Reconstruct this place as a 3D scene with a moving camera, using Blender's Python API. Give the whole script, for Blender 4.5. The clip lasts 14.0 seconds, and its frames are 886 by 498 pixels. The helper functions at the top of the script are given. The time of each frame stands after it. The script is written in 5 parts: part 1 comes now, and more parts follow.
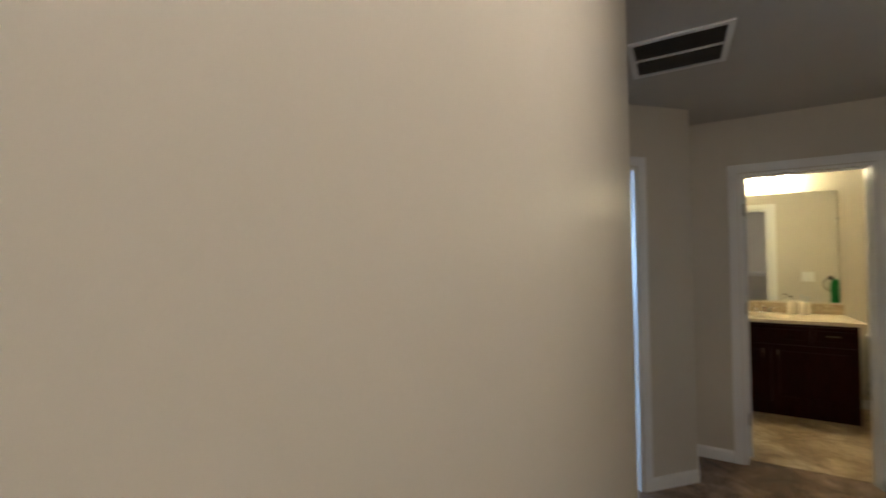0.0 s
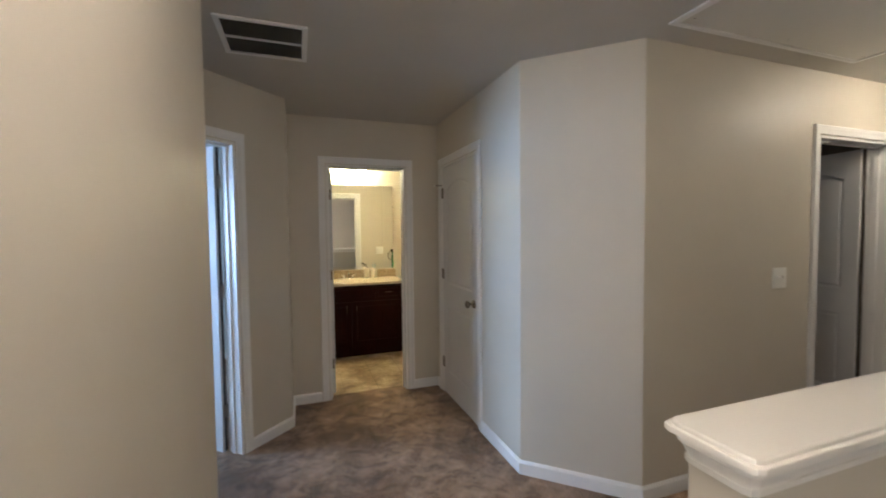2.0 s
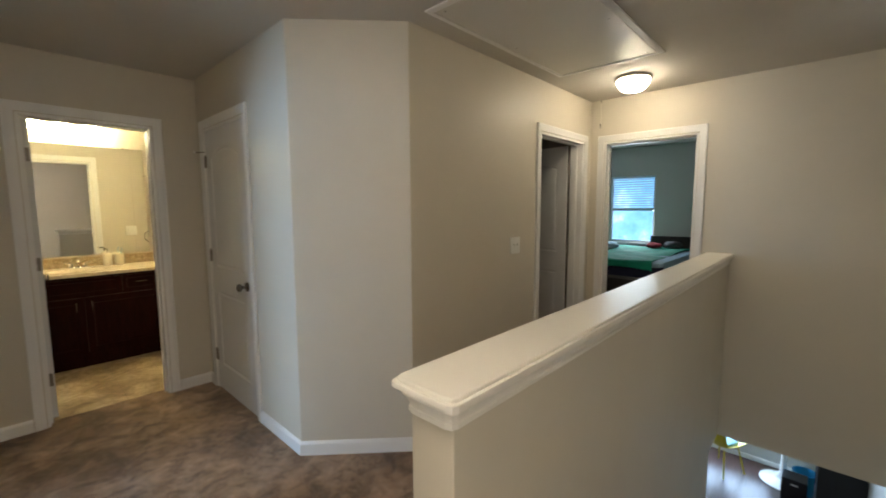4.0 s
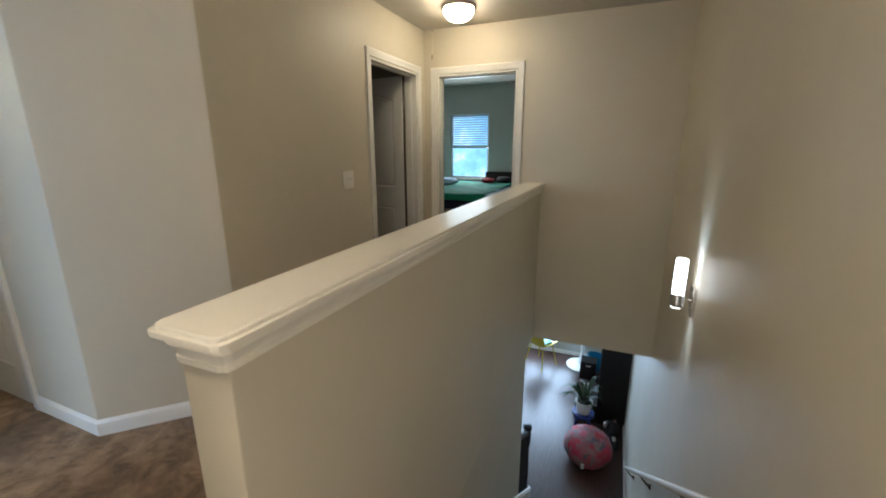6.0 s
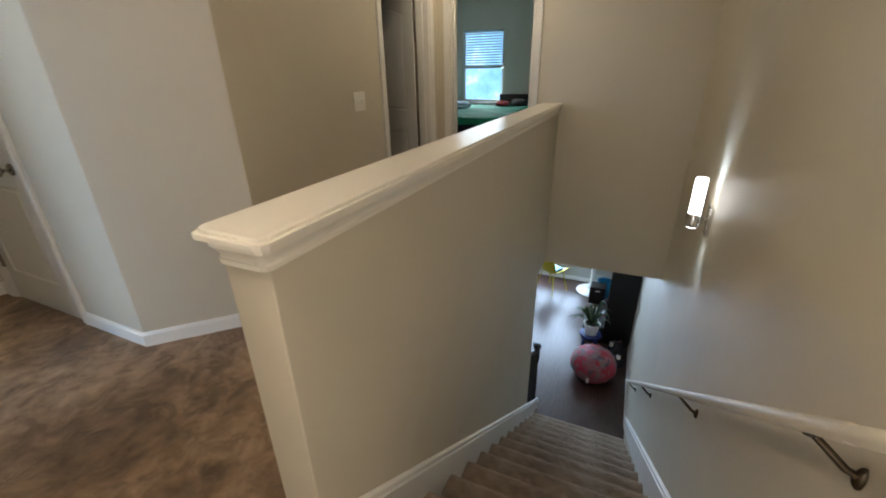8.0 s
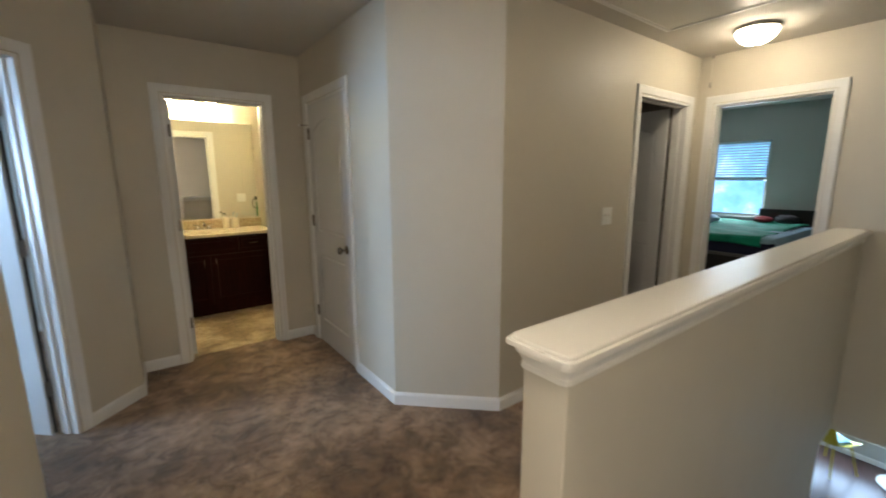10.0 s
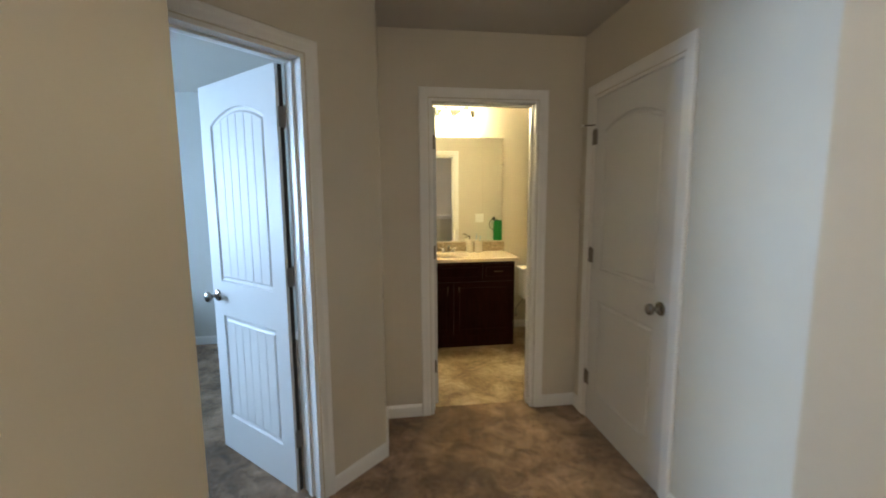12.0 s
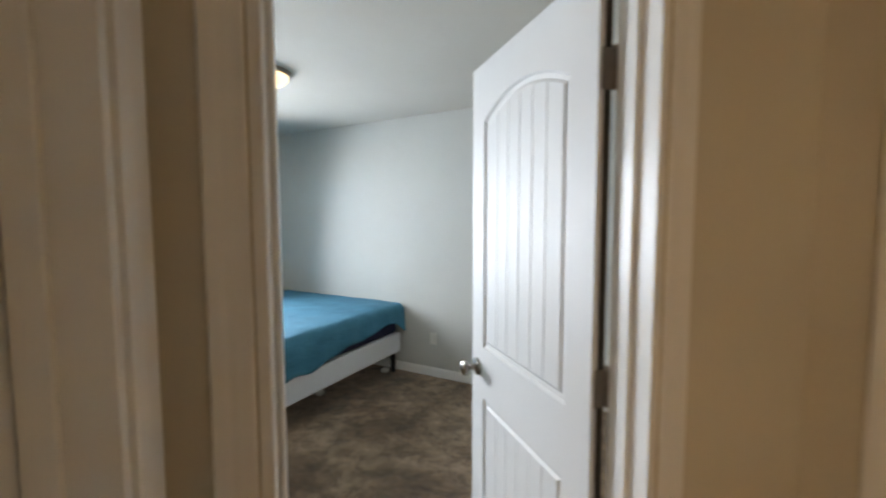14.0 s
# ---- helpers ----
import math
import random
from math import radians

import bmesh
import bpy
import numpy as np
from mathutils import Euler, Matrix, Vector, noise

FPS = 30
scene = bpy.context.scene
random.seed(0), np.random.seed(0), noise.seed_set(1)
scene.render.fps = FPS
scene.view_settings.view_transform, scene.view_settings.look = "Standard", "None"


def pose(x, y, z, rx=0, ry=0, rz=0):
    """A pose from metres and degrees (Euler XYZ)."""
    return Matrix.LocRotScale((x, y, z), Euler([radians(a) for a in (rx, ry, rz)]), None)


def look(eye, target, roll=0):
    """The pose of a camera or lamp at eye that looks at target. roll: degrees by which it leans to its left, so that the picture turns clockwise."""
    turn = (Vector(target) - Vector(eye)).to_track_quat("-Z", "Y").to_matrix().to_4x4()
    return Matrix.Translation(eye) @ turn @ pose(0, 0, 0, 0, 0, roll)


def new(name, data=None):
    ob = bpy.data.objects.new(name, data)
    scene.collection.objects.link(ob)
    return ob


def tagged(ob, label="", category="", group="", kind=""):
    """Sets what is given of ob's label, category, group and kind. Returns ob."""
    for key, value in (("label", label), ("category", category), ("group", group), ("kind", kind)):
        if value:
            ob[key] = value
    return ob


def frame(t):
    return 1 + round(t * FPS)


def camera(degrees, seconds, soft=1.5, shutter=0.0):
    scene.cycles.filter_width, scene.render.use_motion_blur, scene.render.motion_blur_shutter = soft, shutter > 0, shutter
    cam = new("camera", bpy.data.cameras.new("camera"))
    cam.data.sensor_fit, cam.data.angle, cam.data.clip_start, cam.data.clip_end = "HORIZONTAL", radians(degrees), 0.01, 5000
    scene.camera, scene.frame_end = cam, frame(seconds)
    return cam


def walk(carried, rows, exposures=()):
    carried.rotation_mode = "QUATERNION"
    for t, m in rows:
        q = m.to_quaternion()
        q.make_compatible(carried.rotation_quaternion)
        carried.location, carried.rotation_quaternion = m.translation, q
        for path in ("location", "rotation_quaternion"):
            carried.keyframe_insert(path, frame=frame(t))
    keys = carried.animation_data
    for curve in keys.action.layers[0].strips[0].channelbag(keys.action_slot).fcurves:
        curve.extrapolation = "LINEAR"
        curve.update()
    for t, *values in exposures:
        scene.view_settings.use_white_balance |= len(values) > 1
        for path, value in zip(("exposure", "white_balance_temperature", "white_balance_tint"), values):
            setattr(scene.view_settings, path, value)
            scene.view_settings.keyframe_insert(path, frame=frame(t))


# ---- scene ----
cam = camera(95.0, 14.0, soft=1.8, shutter=0.35)
METRES, EYE, TILT, LEAN, TURN = 8.0, 1.5, 0.0, 0.0, 34.5
PATH = [
    (0, (0.214, 0.176, 1.51), (-0.779, 1.912, 1.538), -1.0),
    (0.5, (0.234, 0.171, 1.562), (-0.237, 2.115, 1.551), -1.1),
    (1, (0.283, 0.127, 1.502), (0.301, 2.127, 1.487), -0.9),
    (1.5, (0.352, 0.1, 1.476), (0.728, 2.064, 1.427), -0.8),
    (2, (0.384, 0.094, 1.461), (1.052, 1.977, 1.374), -0.6),
    (2.5, (0.427, 0.076, 1.456), (1.334, 1.854, 1.33), -0.6),
    (3, (0.442, 0.06, 1.466), (1.565, 1.708, 1.304), -0.5),
    (3.5, (0.487, 0.053, 1.454), (1.785, 1.564, 1.275), -0.4),
    (6, (0.672, -0.047, 1.381), (2.46, 0.706, 0.896), -0.1),
    (6.5, (0.688, -0.056, 1.329), (2.471, 0.585, 0.69), -0.1),
    (7, (0.683, -0.056, 1.294), (2.41, 0.511, 0.46), -0.2),
    (9.5, (0.464, 0.015, 1.436), (1.872, 1.363, 0.983), -0.4),
    (10, (0.423, 0.07, 1.438), (1.595, 1.653, 1.091), -0.3),
    (10.5, (0.408, 0.257, 1.434), (1.284, 2.029, 1.129), -0.4),
    (11, (0.395, 0.484, 1.439), (1.032, 2.359, 1.164), -0.4),
    (11.5, (0.396, 0.829, 1.422), (0.85, 2.759, 1.161), -0.4),
    (12, (0.349, 1.158, 1.436), (0.614, 3.125, 1.189), -0.4),
    (12.5, (0.282, 1.482, 1.478), (0.378, 3.468, 1.263), -0.4),
    (13, (0.251, 1.803, 1.447), (0.126, 3.792, 1.283), -0.5),
    (13.5, (0.171, 2.02, 1.445), (-0.33, 3.951, 1.297), -0.4),
    (14, (0.008, 2.110, 1.466), (-0.936, 3.867, 1.328), -0.1),
]
EXPOSURES = [(0.0, 0.0, 6000, 12), (0.5, 0.17, 5650, 11), (1.0, 0.36, 5950, 14), (2.5, 0.45, 5950, 14), (3.5, 0.37, 6450, 10), (6.0, 0.27, 6650, 8), (6.5, 0.25, 6950, 9), (9.5, 0.39, 6850, 11), (10.0, 0.39, 6450, 9), (11.5, 0.47, 6550, 10), (12.0, 0.51, 6550, 9), (12.5, 0.56, 6950, 12), (13.0, 0.54, 8900, 15), (13.5, 0.4, 9500, 17), (14.0, 0.52, 10000, 20)]
walk(cam, [(t, look(eye, target, roll)) for t, eye, target, roll in PATH], EXPOSURES)

# ---- light and sky ----
world = bpy.data.worlds.new("world")
scene.world = world
world.use_nodes = True
sky = world.node_tree.nodes.new("ShaderNodeTexSky")
sky.sky_type = "NISHITA"
sky.sun_disc = False
sky.sun_elevation = radians(42)
sky.sun_rotation = radians(200)
world.node_tree.links.new(sky.outputs["Color"], world.node_tree.nodes["Background"].inputs["Color"])
world.node_tree.nodes["Background"].inputs["Strength"].default_value = 0.12


def lamp(name, kind, power, color, m, size=1.0, size_y=None, angle=0.01):
    data = bpy.data.lights.new(name, kind)
    data.energy = power
    data.color = color
    if kind == "AREA":
        data.shape = "RECTANGLE"
        data.size = size
        data.size_y = size_y or size
    elif kind == "SUN":
        data.angle = angle
    else:
        data.shadow_soft_size = size
    ob = new(name, data)
    ob.matrix_world = m
    return ob


DAY = (0.48, 0.72, 1.0)
DAY_WEST = (0.46, 0.68, 1.0)
WARM = (1.0, 0.80, 0.56)
def spot(name, power, color, m, angle, blend):
    ob = lamp(name, "SPOT", power, color, m, 0.02)
    ob.data.spot_size, ob.data.spot_blend = radians(angle), blend
    return ob


lamp("sun", "SUN", 2.5, (1.0, 0.95, 0.88), look((0, 0, 20), (3, 9, 0)), angle=radians(0.5))
west = lamp("daylight_west", "AREA", 108, DAY_WEST, look((-4.02, 3.95, 1.45), (0.9, 2.60, 0.90)), 1.4, 1.2)
west.data.spread = radians(150)
lamp("daylight_east", "AREA", 18, (0.74, 0.88, 1.0), look((7.80, 2.45, 1.40), (4, 1.9, 1.0)), 0.74, 1.1)
# Fill lamp in an added, unseen doorway; it brightens the chamfered wall.
lamp("fill_unseen_doorway", "AREA", 6, (1.0, 0.95, 0.88), look((0.02, -0.20, 1.05), (2, 0.9, 1.05)), 0.50, 1.85)
lamp("daylight_below", "AREA", 165, (0.50, 0.70, 1.0), look((8.55, 1.6, -1.65), (5, 1.0, -2.2)), 2.4, 1.9)


# ---- materials ----
def mat(name, base, rough=0.5, metal=0.0, spec=0.5):
    m = bpy.data.materials.new(name)
    m.use_nodes = True
    b = m.node_tree.nodes["Principled BSDF"]
    b.inputs["Base Color"].default_value = (*base, 1)
    b.inputs["Roughness"].default_value = rough
    b.inputs["Metallic"].default_value = metal
    b.inputs["Specular IOR Level"].default_value = spec
    return m


def noise_node(m, scale, detail=4, rough=0.55, stretch=None, distortion=0.0):
    t = m.node_tree
    n = t.nodes.new("ShaderNodeTexNoise")
    n.inputs["Scale"].default_value = scale
    n.inputs["Detail"].default_value = detail
    n.inputs["Roughness"].default_value = rough
    n.inputs["Distortion"].default_value = distortion
    c = t.nodes.new("ShaderNodeTexCoord")
    if stretch:
        k = t.nodes.new("ShaderNodeMapping")
        k.inputs["Scale"].default_value = stretch
        t.links.new(c.outputs["Object"], k.inputs["Vector"])
        t.links.new(k.outputs["Vector"], n.inputs["Vector"])
    else:
        t.links.new(c.outputs["Object"], n.inputs["Vector"])
    return n.outputs["Fac"]


def ramp(m, fac, stops):
    r = m.node_tree.nodes.new("ShaderNodeValToRGB")
    while len(r.color_ramp.elements) < len(stops):
        r.color_ramp.elements.new(0.5)
    for e, (p, c) in zip(r.color_ramp.elements, stops):
        e.position, e.color = p, (*c, 1)
    m.node_tree.links.new(fac, r.inputs["Fac"])
    return r.outputs["Color"]


def mix(m, a, b, fac, mode="MIX"):
    x = m.node_tree.nodes.new("ShaderNodeMix")
    x.data_type, x.blend_type = "RGBA", mode
    for s, v in ((6, a), (7, b)):
        if isinstance(v, tuple):
            x.inputs[s].default_value = (*v, 1)
        else:
            m.node_tree.links.new(v, x.inputs[s])
    if isinstance(fac, float):
        x.inputs[0].default_value = fac
    else:
        m.node_tree.links.new(fac, x.inputs[0])
    return x.outputs[2]


def base_of(m, color):
    m.node_tree.links.new(color, m.node_tree.nodes["Principled BSDF"].inputs["Base Color"])


def bump(m, fac, strength, distance=0.01):
    t = m.node_tree
    old = t.nodes["Principled BSDF"].inputs["Normal"]
    b = t.nodes.new("ShaderNodeBump")
    b.inputs["Strength"].default_value = strength
    b.inputs["Distance"].default_value = distance
    t.links.new(fac, b.inputs["Height"])
    if old.is_linked:
        t.links.new(old.links[0].from_socket, b.inputs["Normal"])
    t.links.new(b.outputs["Normal"], old)


def rough_of(m, fac, low, high):
    r = m.node_tree.nodes.new("ShaderNodeMapRange")
    r.inputs["To Min"].default_value = low
    r.inputs["To Max"].default_value = high
    m.node_tree.links.new(fac, r.inputs["Value"])
    m.node_tree.links.new(r.outputs["Result"], m.node_tree.nodes["Principled BSDF"].inputs["Roughness"])


def glow(name, color, strength):
    m = mat(name, color, 0.4)
    b = m.node_tree.nodes["Principled BSDF"]
    b.inputs["Emission Color"].default_value = (*color, 1)
    b.inputs["Emission Strength"].default_value = strength
    return m


def painted(name, low, high, rough, relief):
    m = mat(name, low, rough)
    base_of(m, ramp(m, noise_node(m, 1.3, 5, 0.6), [(0.3, low), (0.7, high)]))
    bump(m, noise_node(m, 160, 3, 0.6), relief, 0.002)
    bump(m, noise_node(m, 3.0, 2), 0.05, 0.01)
    rough_of(m, noise_node(m, 5, 4), rough - 0.05, rough + 0.1)
    return m


M_WALL = painted("wall_paint", (0.565, 0.516, 0.422), (0.605, 0.554, 0.455), 0.45, 0.12)
# darkened wall paint: the unlit room's shade is put into the colour
M_WALL_SHADED = painted("wall_paint_shaded", (0.30, 0.265, 0.215), (0.33, 0.29, 0.24), 0.7, 0.1)
M_GREY = painted("grey_wall_paint", (0.50, 0.50, 0.465), (0.54, 0.54, 0.505), 0.6, 0.10)
M_CEIL = painted("ceiling_paint", (0.53, 0.50, 0.445), (0.57, 0.54, 0.485), 0.8, 0.25)
M_TRIM = painted("white_trim_paint", (0.76, 0.75, 0.72), (0.82, 0.81, 0.78), 0.30, 0.04)
M_DOOR = painted("white_door_paint", (0.64, 0.64, 0.63), (0.70, 0.70, 0.69), 0.46, 0.03)
M_DOOR.node_tree.nodes["Principled BSDF"].inputs["Specular IOR Level"].default_value = 0.35
bump(M_DOOR, noise_node(M_DOOR, 90, 4, 0.6, (6, 6, 0.5)), 0.10, 0.001)
M_CAP = mat("cream_gloss_paint", (0.80, 0.77, 0.70), 0.30)
rough_of(M_CAP, noise_node(M_CAP, 12, 5), 0.24, 0.38)
bump(M_CAP, noise_node(M_CAP, 220, 2), 0.04, 0.0006)
M_HATCH = painted("hatch_paint", (0.62, 0.60, 0.54), (0.66, 0.64, 0.58), 0.36, 0.05)


def carpet_material(name, dark, mid, light, blotch=0.75):
    """Cut-pile carpet: broad worn areas, hand-sized scuffs with ragged edges where the pile leans, and single tufts."""
    m = mat(name, mid, 0.95, 0, 0.1)
    a = ramp(m, noise_node(m, 2.1, 7, 0.66, None, 0.2), [(0.40, dark), (0.49, mid), (0.58, light)])
    scuff = noise_node(m, 8.0, 8, 0.72, None, 0.5)
    small = ramp(m, scuff, [(0.41, (0.45, 0.42, 0.39)), (0.47, (0.82, 0.80, 0.79)), (0.52, (1.0, 1.0, 1.0)), (0.59, (1.32, 1.30, 1.28))])
    tuft = ramp(m, noise_node(m, 260, 4, 0.75), [(0.34, (0.55, 0.55, 0.55)), (0.62, (1.2, 1.2, 1.2))])
    base_of(m, mix(m, mix(m, a, small, blotch, "MULTIPLY"), tuft, 0.85, "MULTIPLY"))
    bump(m, noise_node(m, 260, 3, 0.8), 0.8, 0.008)
    bump(m, scuff, 0.6, 0.03)
    m.node_tree.nodes["Principled BSDF"].inputs["Sheen Weight"].default_value = 0.25
    return m


M_CARPET = carpet_material("brown_carpet", (0.180, 0.110, 0.065), (0.290, 0.190, 0.118), (0.42, 0.284, 0.186), 0.75)
M_STAIR = carpet_material("stair_carpet", (0.24, 0.175, 0.125), (0.32, 0.24, 0.175), (0.39, 0.30, 0.23), 0.35)

M_VINYL = mat("tan_vinyl", (0.4, 0.3, 0.2), 0.40)
vinyl_marks = []
for vinyl_scale, vinyl_detail in ((3.4, 8), (22, 5)):
    n = M_VINYL.node_tree.nodes.new("ShaderNodeTexNoise")
    n.inputs["Scale"].default_value, n.inputs["Detail"].default_value, n.inputs["Roughness"].default_value, n.inputs["Distortion"].default_value = vinyl_scale, vinyl_detail, 0.68, 0.5
    place = M_VINYL.node_tree.nodes.new("ShaderNodeNewGeometry")
    M_VINYL.node_tree.links.new(place.outputs["Position"], n.inputs["Vector"])
    vinyl_marks.append(n.outputs["Fac"])
vinyl_base = ramp(M_VINYL, vinyl_marks[0], [(0.36, (0.19, 0.125, 0.07)), (0.47, (0.32, 0.235, 0.145)), (0.55, (0.44, 0.34, 0.225)), (0.66, (0.55, 0.455, 0.33))])
base_of(M_VINYL, mix(M_VINYL, vinyl_base, ramp(M_VINYL, vinyl_marks[1], [(0.38, (0.72, 0.70, 0.66)), (0.56, (1.06, 1.06, 1.06))]), 0.8, "MULTIPLY"))
bump(M_VINYL, vinyl_marks[1], 0.1, 0.002)
M_GROUT = mat("vinyl_joint", (0.22, 0.16, 0.10), 0.6)

M_WOODFLOOR = mat("dark_laminate", (0.10, 0.05, 0.035), 0.28)
base_of(M_WOODFLOOR, ramp(M_WOODFLOOR, noise_node(M_WOODFLOOR, 6, 6, 0.7, (1, 9, 1)), [(0.3, (0.035, 0.016, 0.012)), (0.7, (0.085, 0.045, 0.035))]))
bump(M_WOODFLOOR, noise_node(M_WOODFLOOR, 25, 4, 0.6, (1, 12, 1)), 0.1, 0.001)

M_CHERRY = mat("dark_cherry_wood", (0.06, 0.02, 0.015), 0.5, 0.0, 0.05)
base_of(M_CHERRY, ramp(M_CHERRY, noise_node(M_CHERRY, 9, 6, 0.7, (8, 8, 0.7)), [(0.3, (0.009, 0.0018, 0.0012)), (0.7, (0.024, 0.0042, 0.0028))]))
M_MARBLE = mat("cream_marble", (0.6, 0.52, 0.4), 0.22)
base_of(M_MARBLE, ramp(M_MARBLE, noise_node(M_MARBLE, 22, 6, 0.7, None, 1.5), [(0.35, (0.50, 0.40, 0.27)), (0.6, (0.72, 0.64, 0.50))]))
M_SPLASH = mat("mottled_backsplash", (0.4, 0.3, 0.2), 0.3)
base_of(M_SPLASH, ramp(M_SPLASH, noise_node(M_SPLASH, 28, 6, 0.7, None, 2.0), [(0.35, (0.20, 0.14, 0.08)), (0.5, (0.38, 0.29, 0.18)), (0.65, (0.58, 0.49, 0.35))]))
M_NICKEL = mat("satin_nickel", (0.30, 0.275, 0.245), 0.24, 1.0)
M_HINGE = mat("worn_hinge_metal", (0.25, 0.22, 0.195), 0.42, 1.0)
rough_of(M_HINGE, noise_node(M_HINGE, 60, 4), 0.3, 0.6)
M_CHROME = mat("chrome", (0.72, 0.72, 0.73), 0.10, 1.0)
M_MIRROR = mat("mirror_silver", (0.92, 0.93, 0.92), 0.005, 1.0)
M_PORCELAIN = mat("white_porcelain", (0.86, 0.85, 0.82), 0.08)
M_PLATE = mat("white_plastic", (0.78, 0.77, 0.72), 0.35)
M_DARK = mat("duct_shade", (0.02, 0.018, 0.015), 0.9)
M_VENT = mat("vent_filter_grey", (0.27, 0.25, 0.21), 0.8)
M_BLACK = mat("black_paint", (0.012, 0.011, 0.011), 0.35)
M_BRONZE = mat("bronze_bracket", (0.10, 0.075, 0.05), 0.4, 1.0)
M_RAIL = painted("cream_rail_paint", (0.66, 0.60, 0.50), (0.72, 0.66, 0.56), 0.3, 0.03)
M_YELLOW = mat("yellow_plastic", (0.50, 0.40, 0.01), 0.45)
M_GREEN_CLOTH = mat("green_cloth", (0.0, 0.14, 0.02), 0.9)
bump(M_GREEN_CLOTH, noise_node(M_GREEN_CLOTH, 300, 3), 0.6, 0.003)
M_EMERALD = mat("emerald_blanket", (0.0, 0.30, 0.20), 0.85)
base_of(M_EMERALD, ramp(M_EMERALD, noise_node(M_EMERALD, 5, 5), [(0.3, (0.0, 0.17, 0.10)), (0.7, (0.005, 0.30, 0.19))]))
bump(M_EMERALD, noise_node(M_EMERALD, 7, 4), 0.6, 0.03)
M_TEAL = mat("teal_sheet", (0.02, 0.18, 0.26), 0.85)
base_of(M_TEAL, ramp(M_TEAL, noise_node(M_TEAL, 6, 5), [(0.3, (0.012, 0.15, 0.23)), (0.7, (0.02, 0.20, 0.30))]))
bump(M_TEAL, noise_node(M_TEAL, 5, 4, 0.5, (1, 1, 3)), 0.5, 0.03)
bump(M_TEAL, noise_node(M_TEAL, 500, 2), 0.3, 0.002)
M_NAVY = mat("navy_fabric", (0.012, 0.014, 0.04), 0.9)
M_BEDWHITE = mat("white_box_fabric", (0.68, 0.70, 0.72), 0.7)
M_PALEBLUE = mat("pale_blue_sheet", (0.34, 0.50, 0.62), 0.85)
M_RED = mat("red_cloth", (0.30, 0.02, 0.03), 0.8)
M_BLIND = mat("white_blind_slat", (0.80, 0.84, 0.86), 0.5)
t = M_BLIND.node_tree
thin, join = t.nodes.new("ShaderNodeBsdfTranslucent"), t.nodes.new("ShaderNodeMixShader")
thin.inputs["Color"].default_value = (0.80, 0.88, 0.90, 1)
join.inputs["Fac"].default_value = 0.6
t.links.new(t.nodes["Principled BSDF"].outputs[0], join.inputs[1])
t.links.new(thin.outputs[0], join.inputs[2])
t.links.new(join.outputs[0], t.nodes["Material Output"].inputs["Surface"])
M_GLASS = mat("window_glass", (0.92, 0.97, 1.0), 0.02)
M_GLASS.node_tree.nodes["Principled BSDF"].inputs["Transmission Weight"].default_value = 1.0
M_LEAF = mat("plant_leaf", (0.018, 0.050, 0.014), 0.45)
M_SOIL = mat("dark_soil", (0.03, 0.02, 0.012), 0.95)
M_DOME = glow("lit_dome_glass", (1.0, 0.86, 0.64), 38)
M_BRIGHT_DOME = glow("bright_dome_glass", (1.0, 0.86, 0.70), 56)
M_DIM_DOME = glow("dim_dome_glass", (1.0, 0.84, 0.62), 1.1)
M_TUBE = glow("lit_tube_glass", (0.88, 0.94, 1.0), 6)
M_GAP_SHADE = mat("hinge_gap_shade", (0.035, 0.028, 0.022), 0.8)
M_VANITY = glow("lit_vanity_glass", (1.0, 0.86, 0.50), 96)


# ---- builders ----
def link_mesh(name, bm, material, parent=None, label="", kind="", smooth=False):
    bmesh.ops.recalc_face_normals(bm, faces=bm.faces)
    me = bpy.data.meshes.new(name)
    bm.to_mesh(me)
    bm.free()
    me.materials.append(material)
    if smooth:
        me.shade_smooth()
        me.set_sharp_from_angle(angle=radians(38))
    ob = new(name, me)
    ob.parent = parent
    return tagged(ob, label, kind=kind)


def part(name, bm, material, parent, label="", smooth=False):
    return link_mesh(name, bm, material, parent, label, smooth=smooth)


def thing(name, m, label, category, group=""):
    e = new(name)
    e.empty_display_size = 0.1
    e.matrix_world = m
    return tagged(e, label, category, group)


def box(bm, x0, y0, z0, x1, y1, z1, bevel=0.0, seg=2):
    r = bmesh.ops.create_cube(bm, size=1)["verts"]
    for v in r:
        v.co = Vector((x0 + (v.co.x + 0.5) * (x1 - x0), y0 + (v.co.y + 0.5) * (y1 - y0), z0 + (v.co.z + 0.5) * (z1 - z0)))
    if bevel:
        edges = list({e for v in r for e in v.link_edges})
        bmesh.ops.bevel(bm, geom=edges, offset=bevel, segments=seg, profile=0.5, affect="EDGES", clamp_overlap=True)
    return bm


def boxes(*rows, bevel=0.0, seg=2):
    bm = bmesh.new()
    for r in rows:
        box(bm, *r, bevel=bevel, seg=seg)
    return bm


def loft(loops, cap_start=True, cap_end=True, bm=None):
    """Skins closed loops of equally many points."""
    bm = bm or bmesh.new()
    rings = [[bm.verts.new(p) for p in loop] for loop in loops]
    n = len(rings[0])
    for a, b in zip(rings, rings[1:]):
        for i in range(n):
            bm.faces.new((a[i], a[(i + 1) % n], b[(i + 1) % n], b[i]))
    if cap_start:
        bm.faces.new(rings[0][::-1])
    if cap_end:
        bm.faces.new(rings[-1])
    return bm


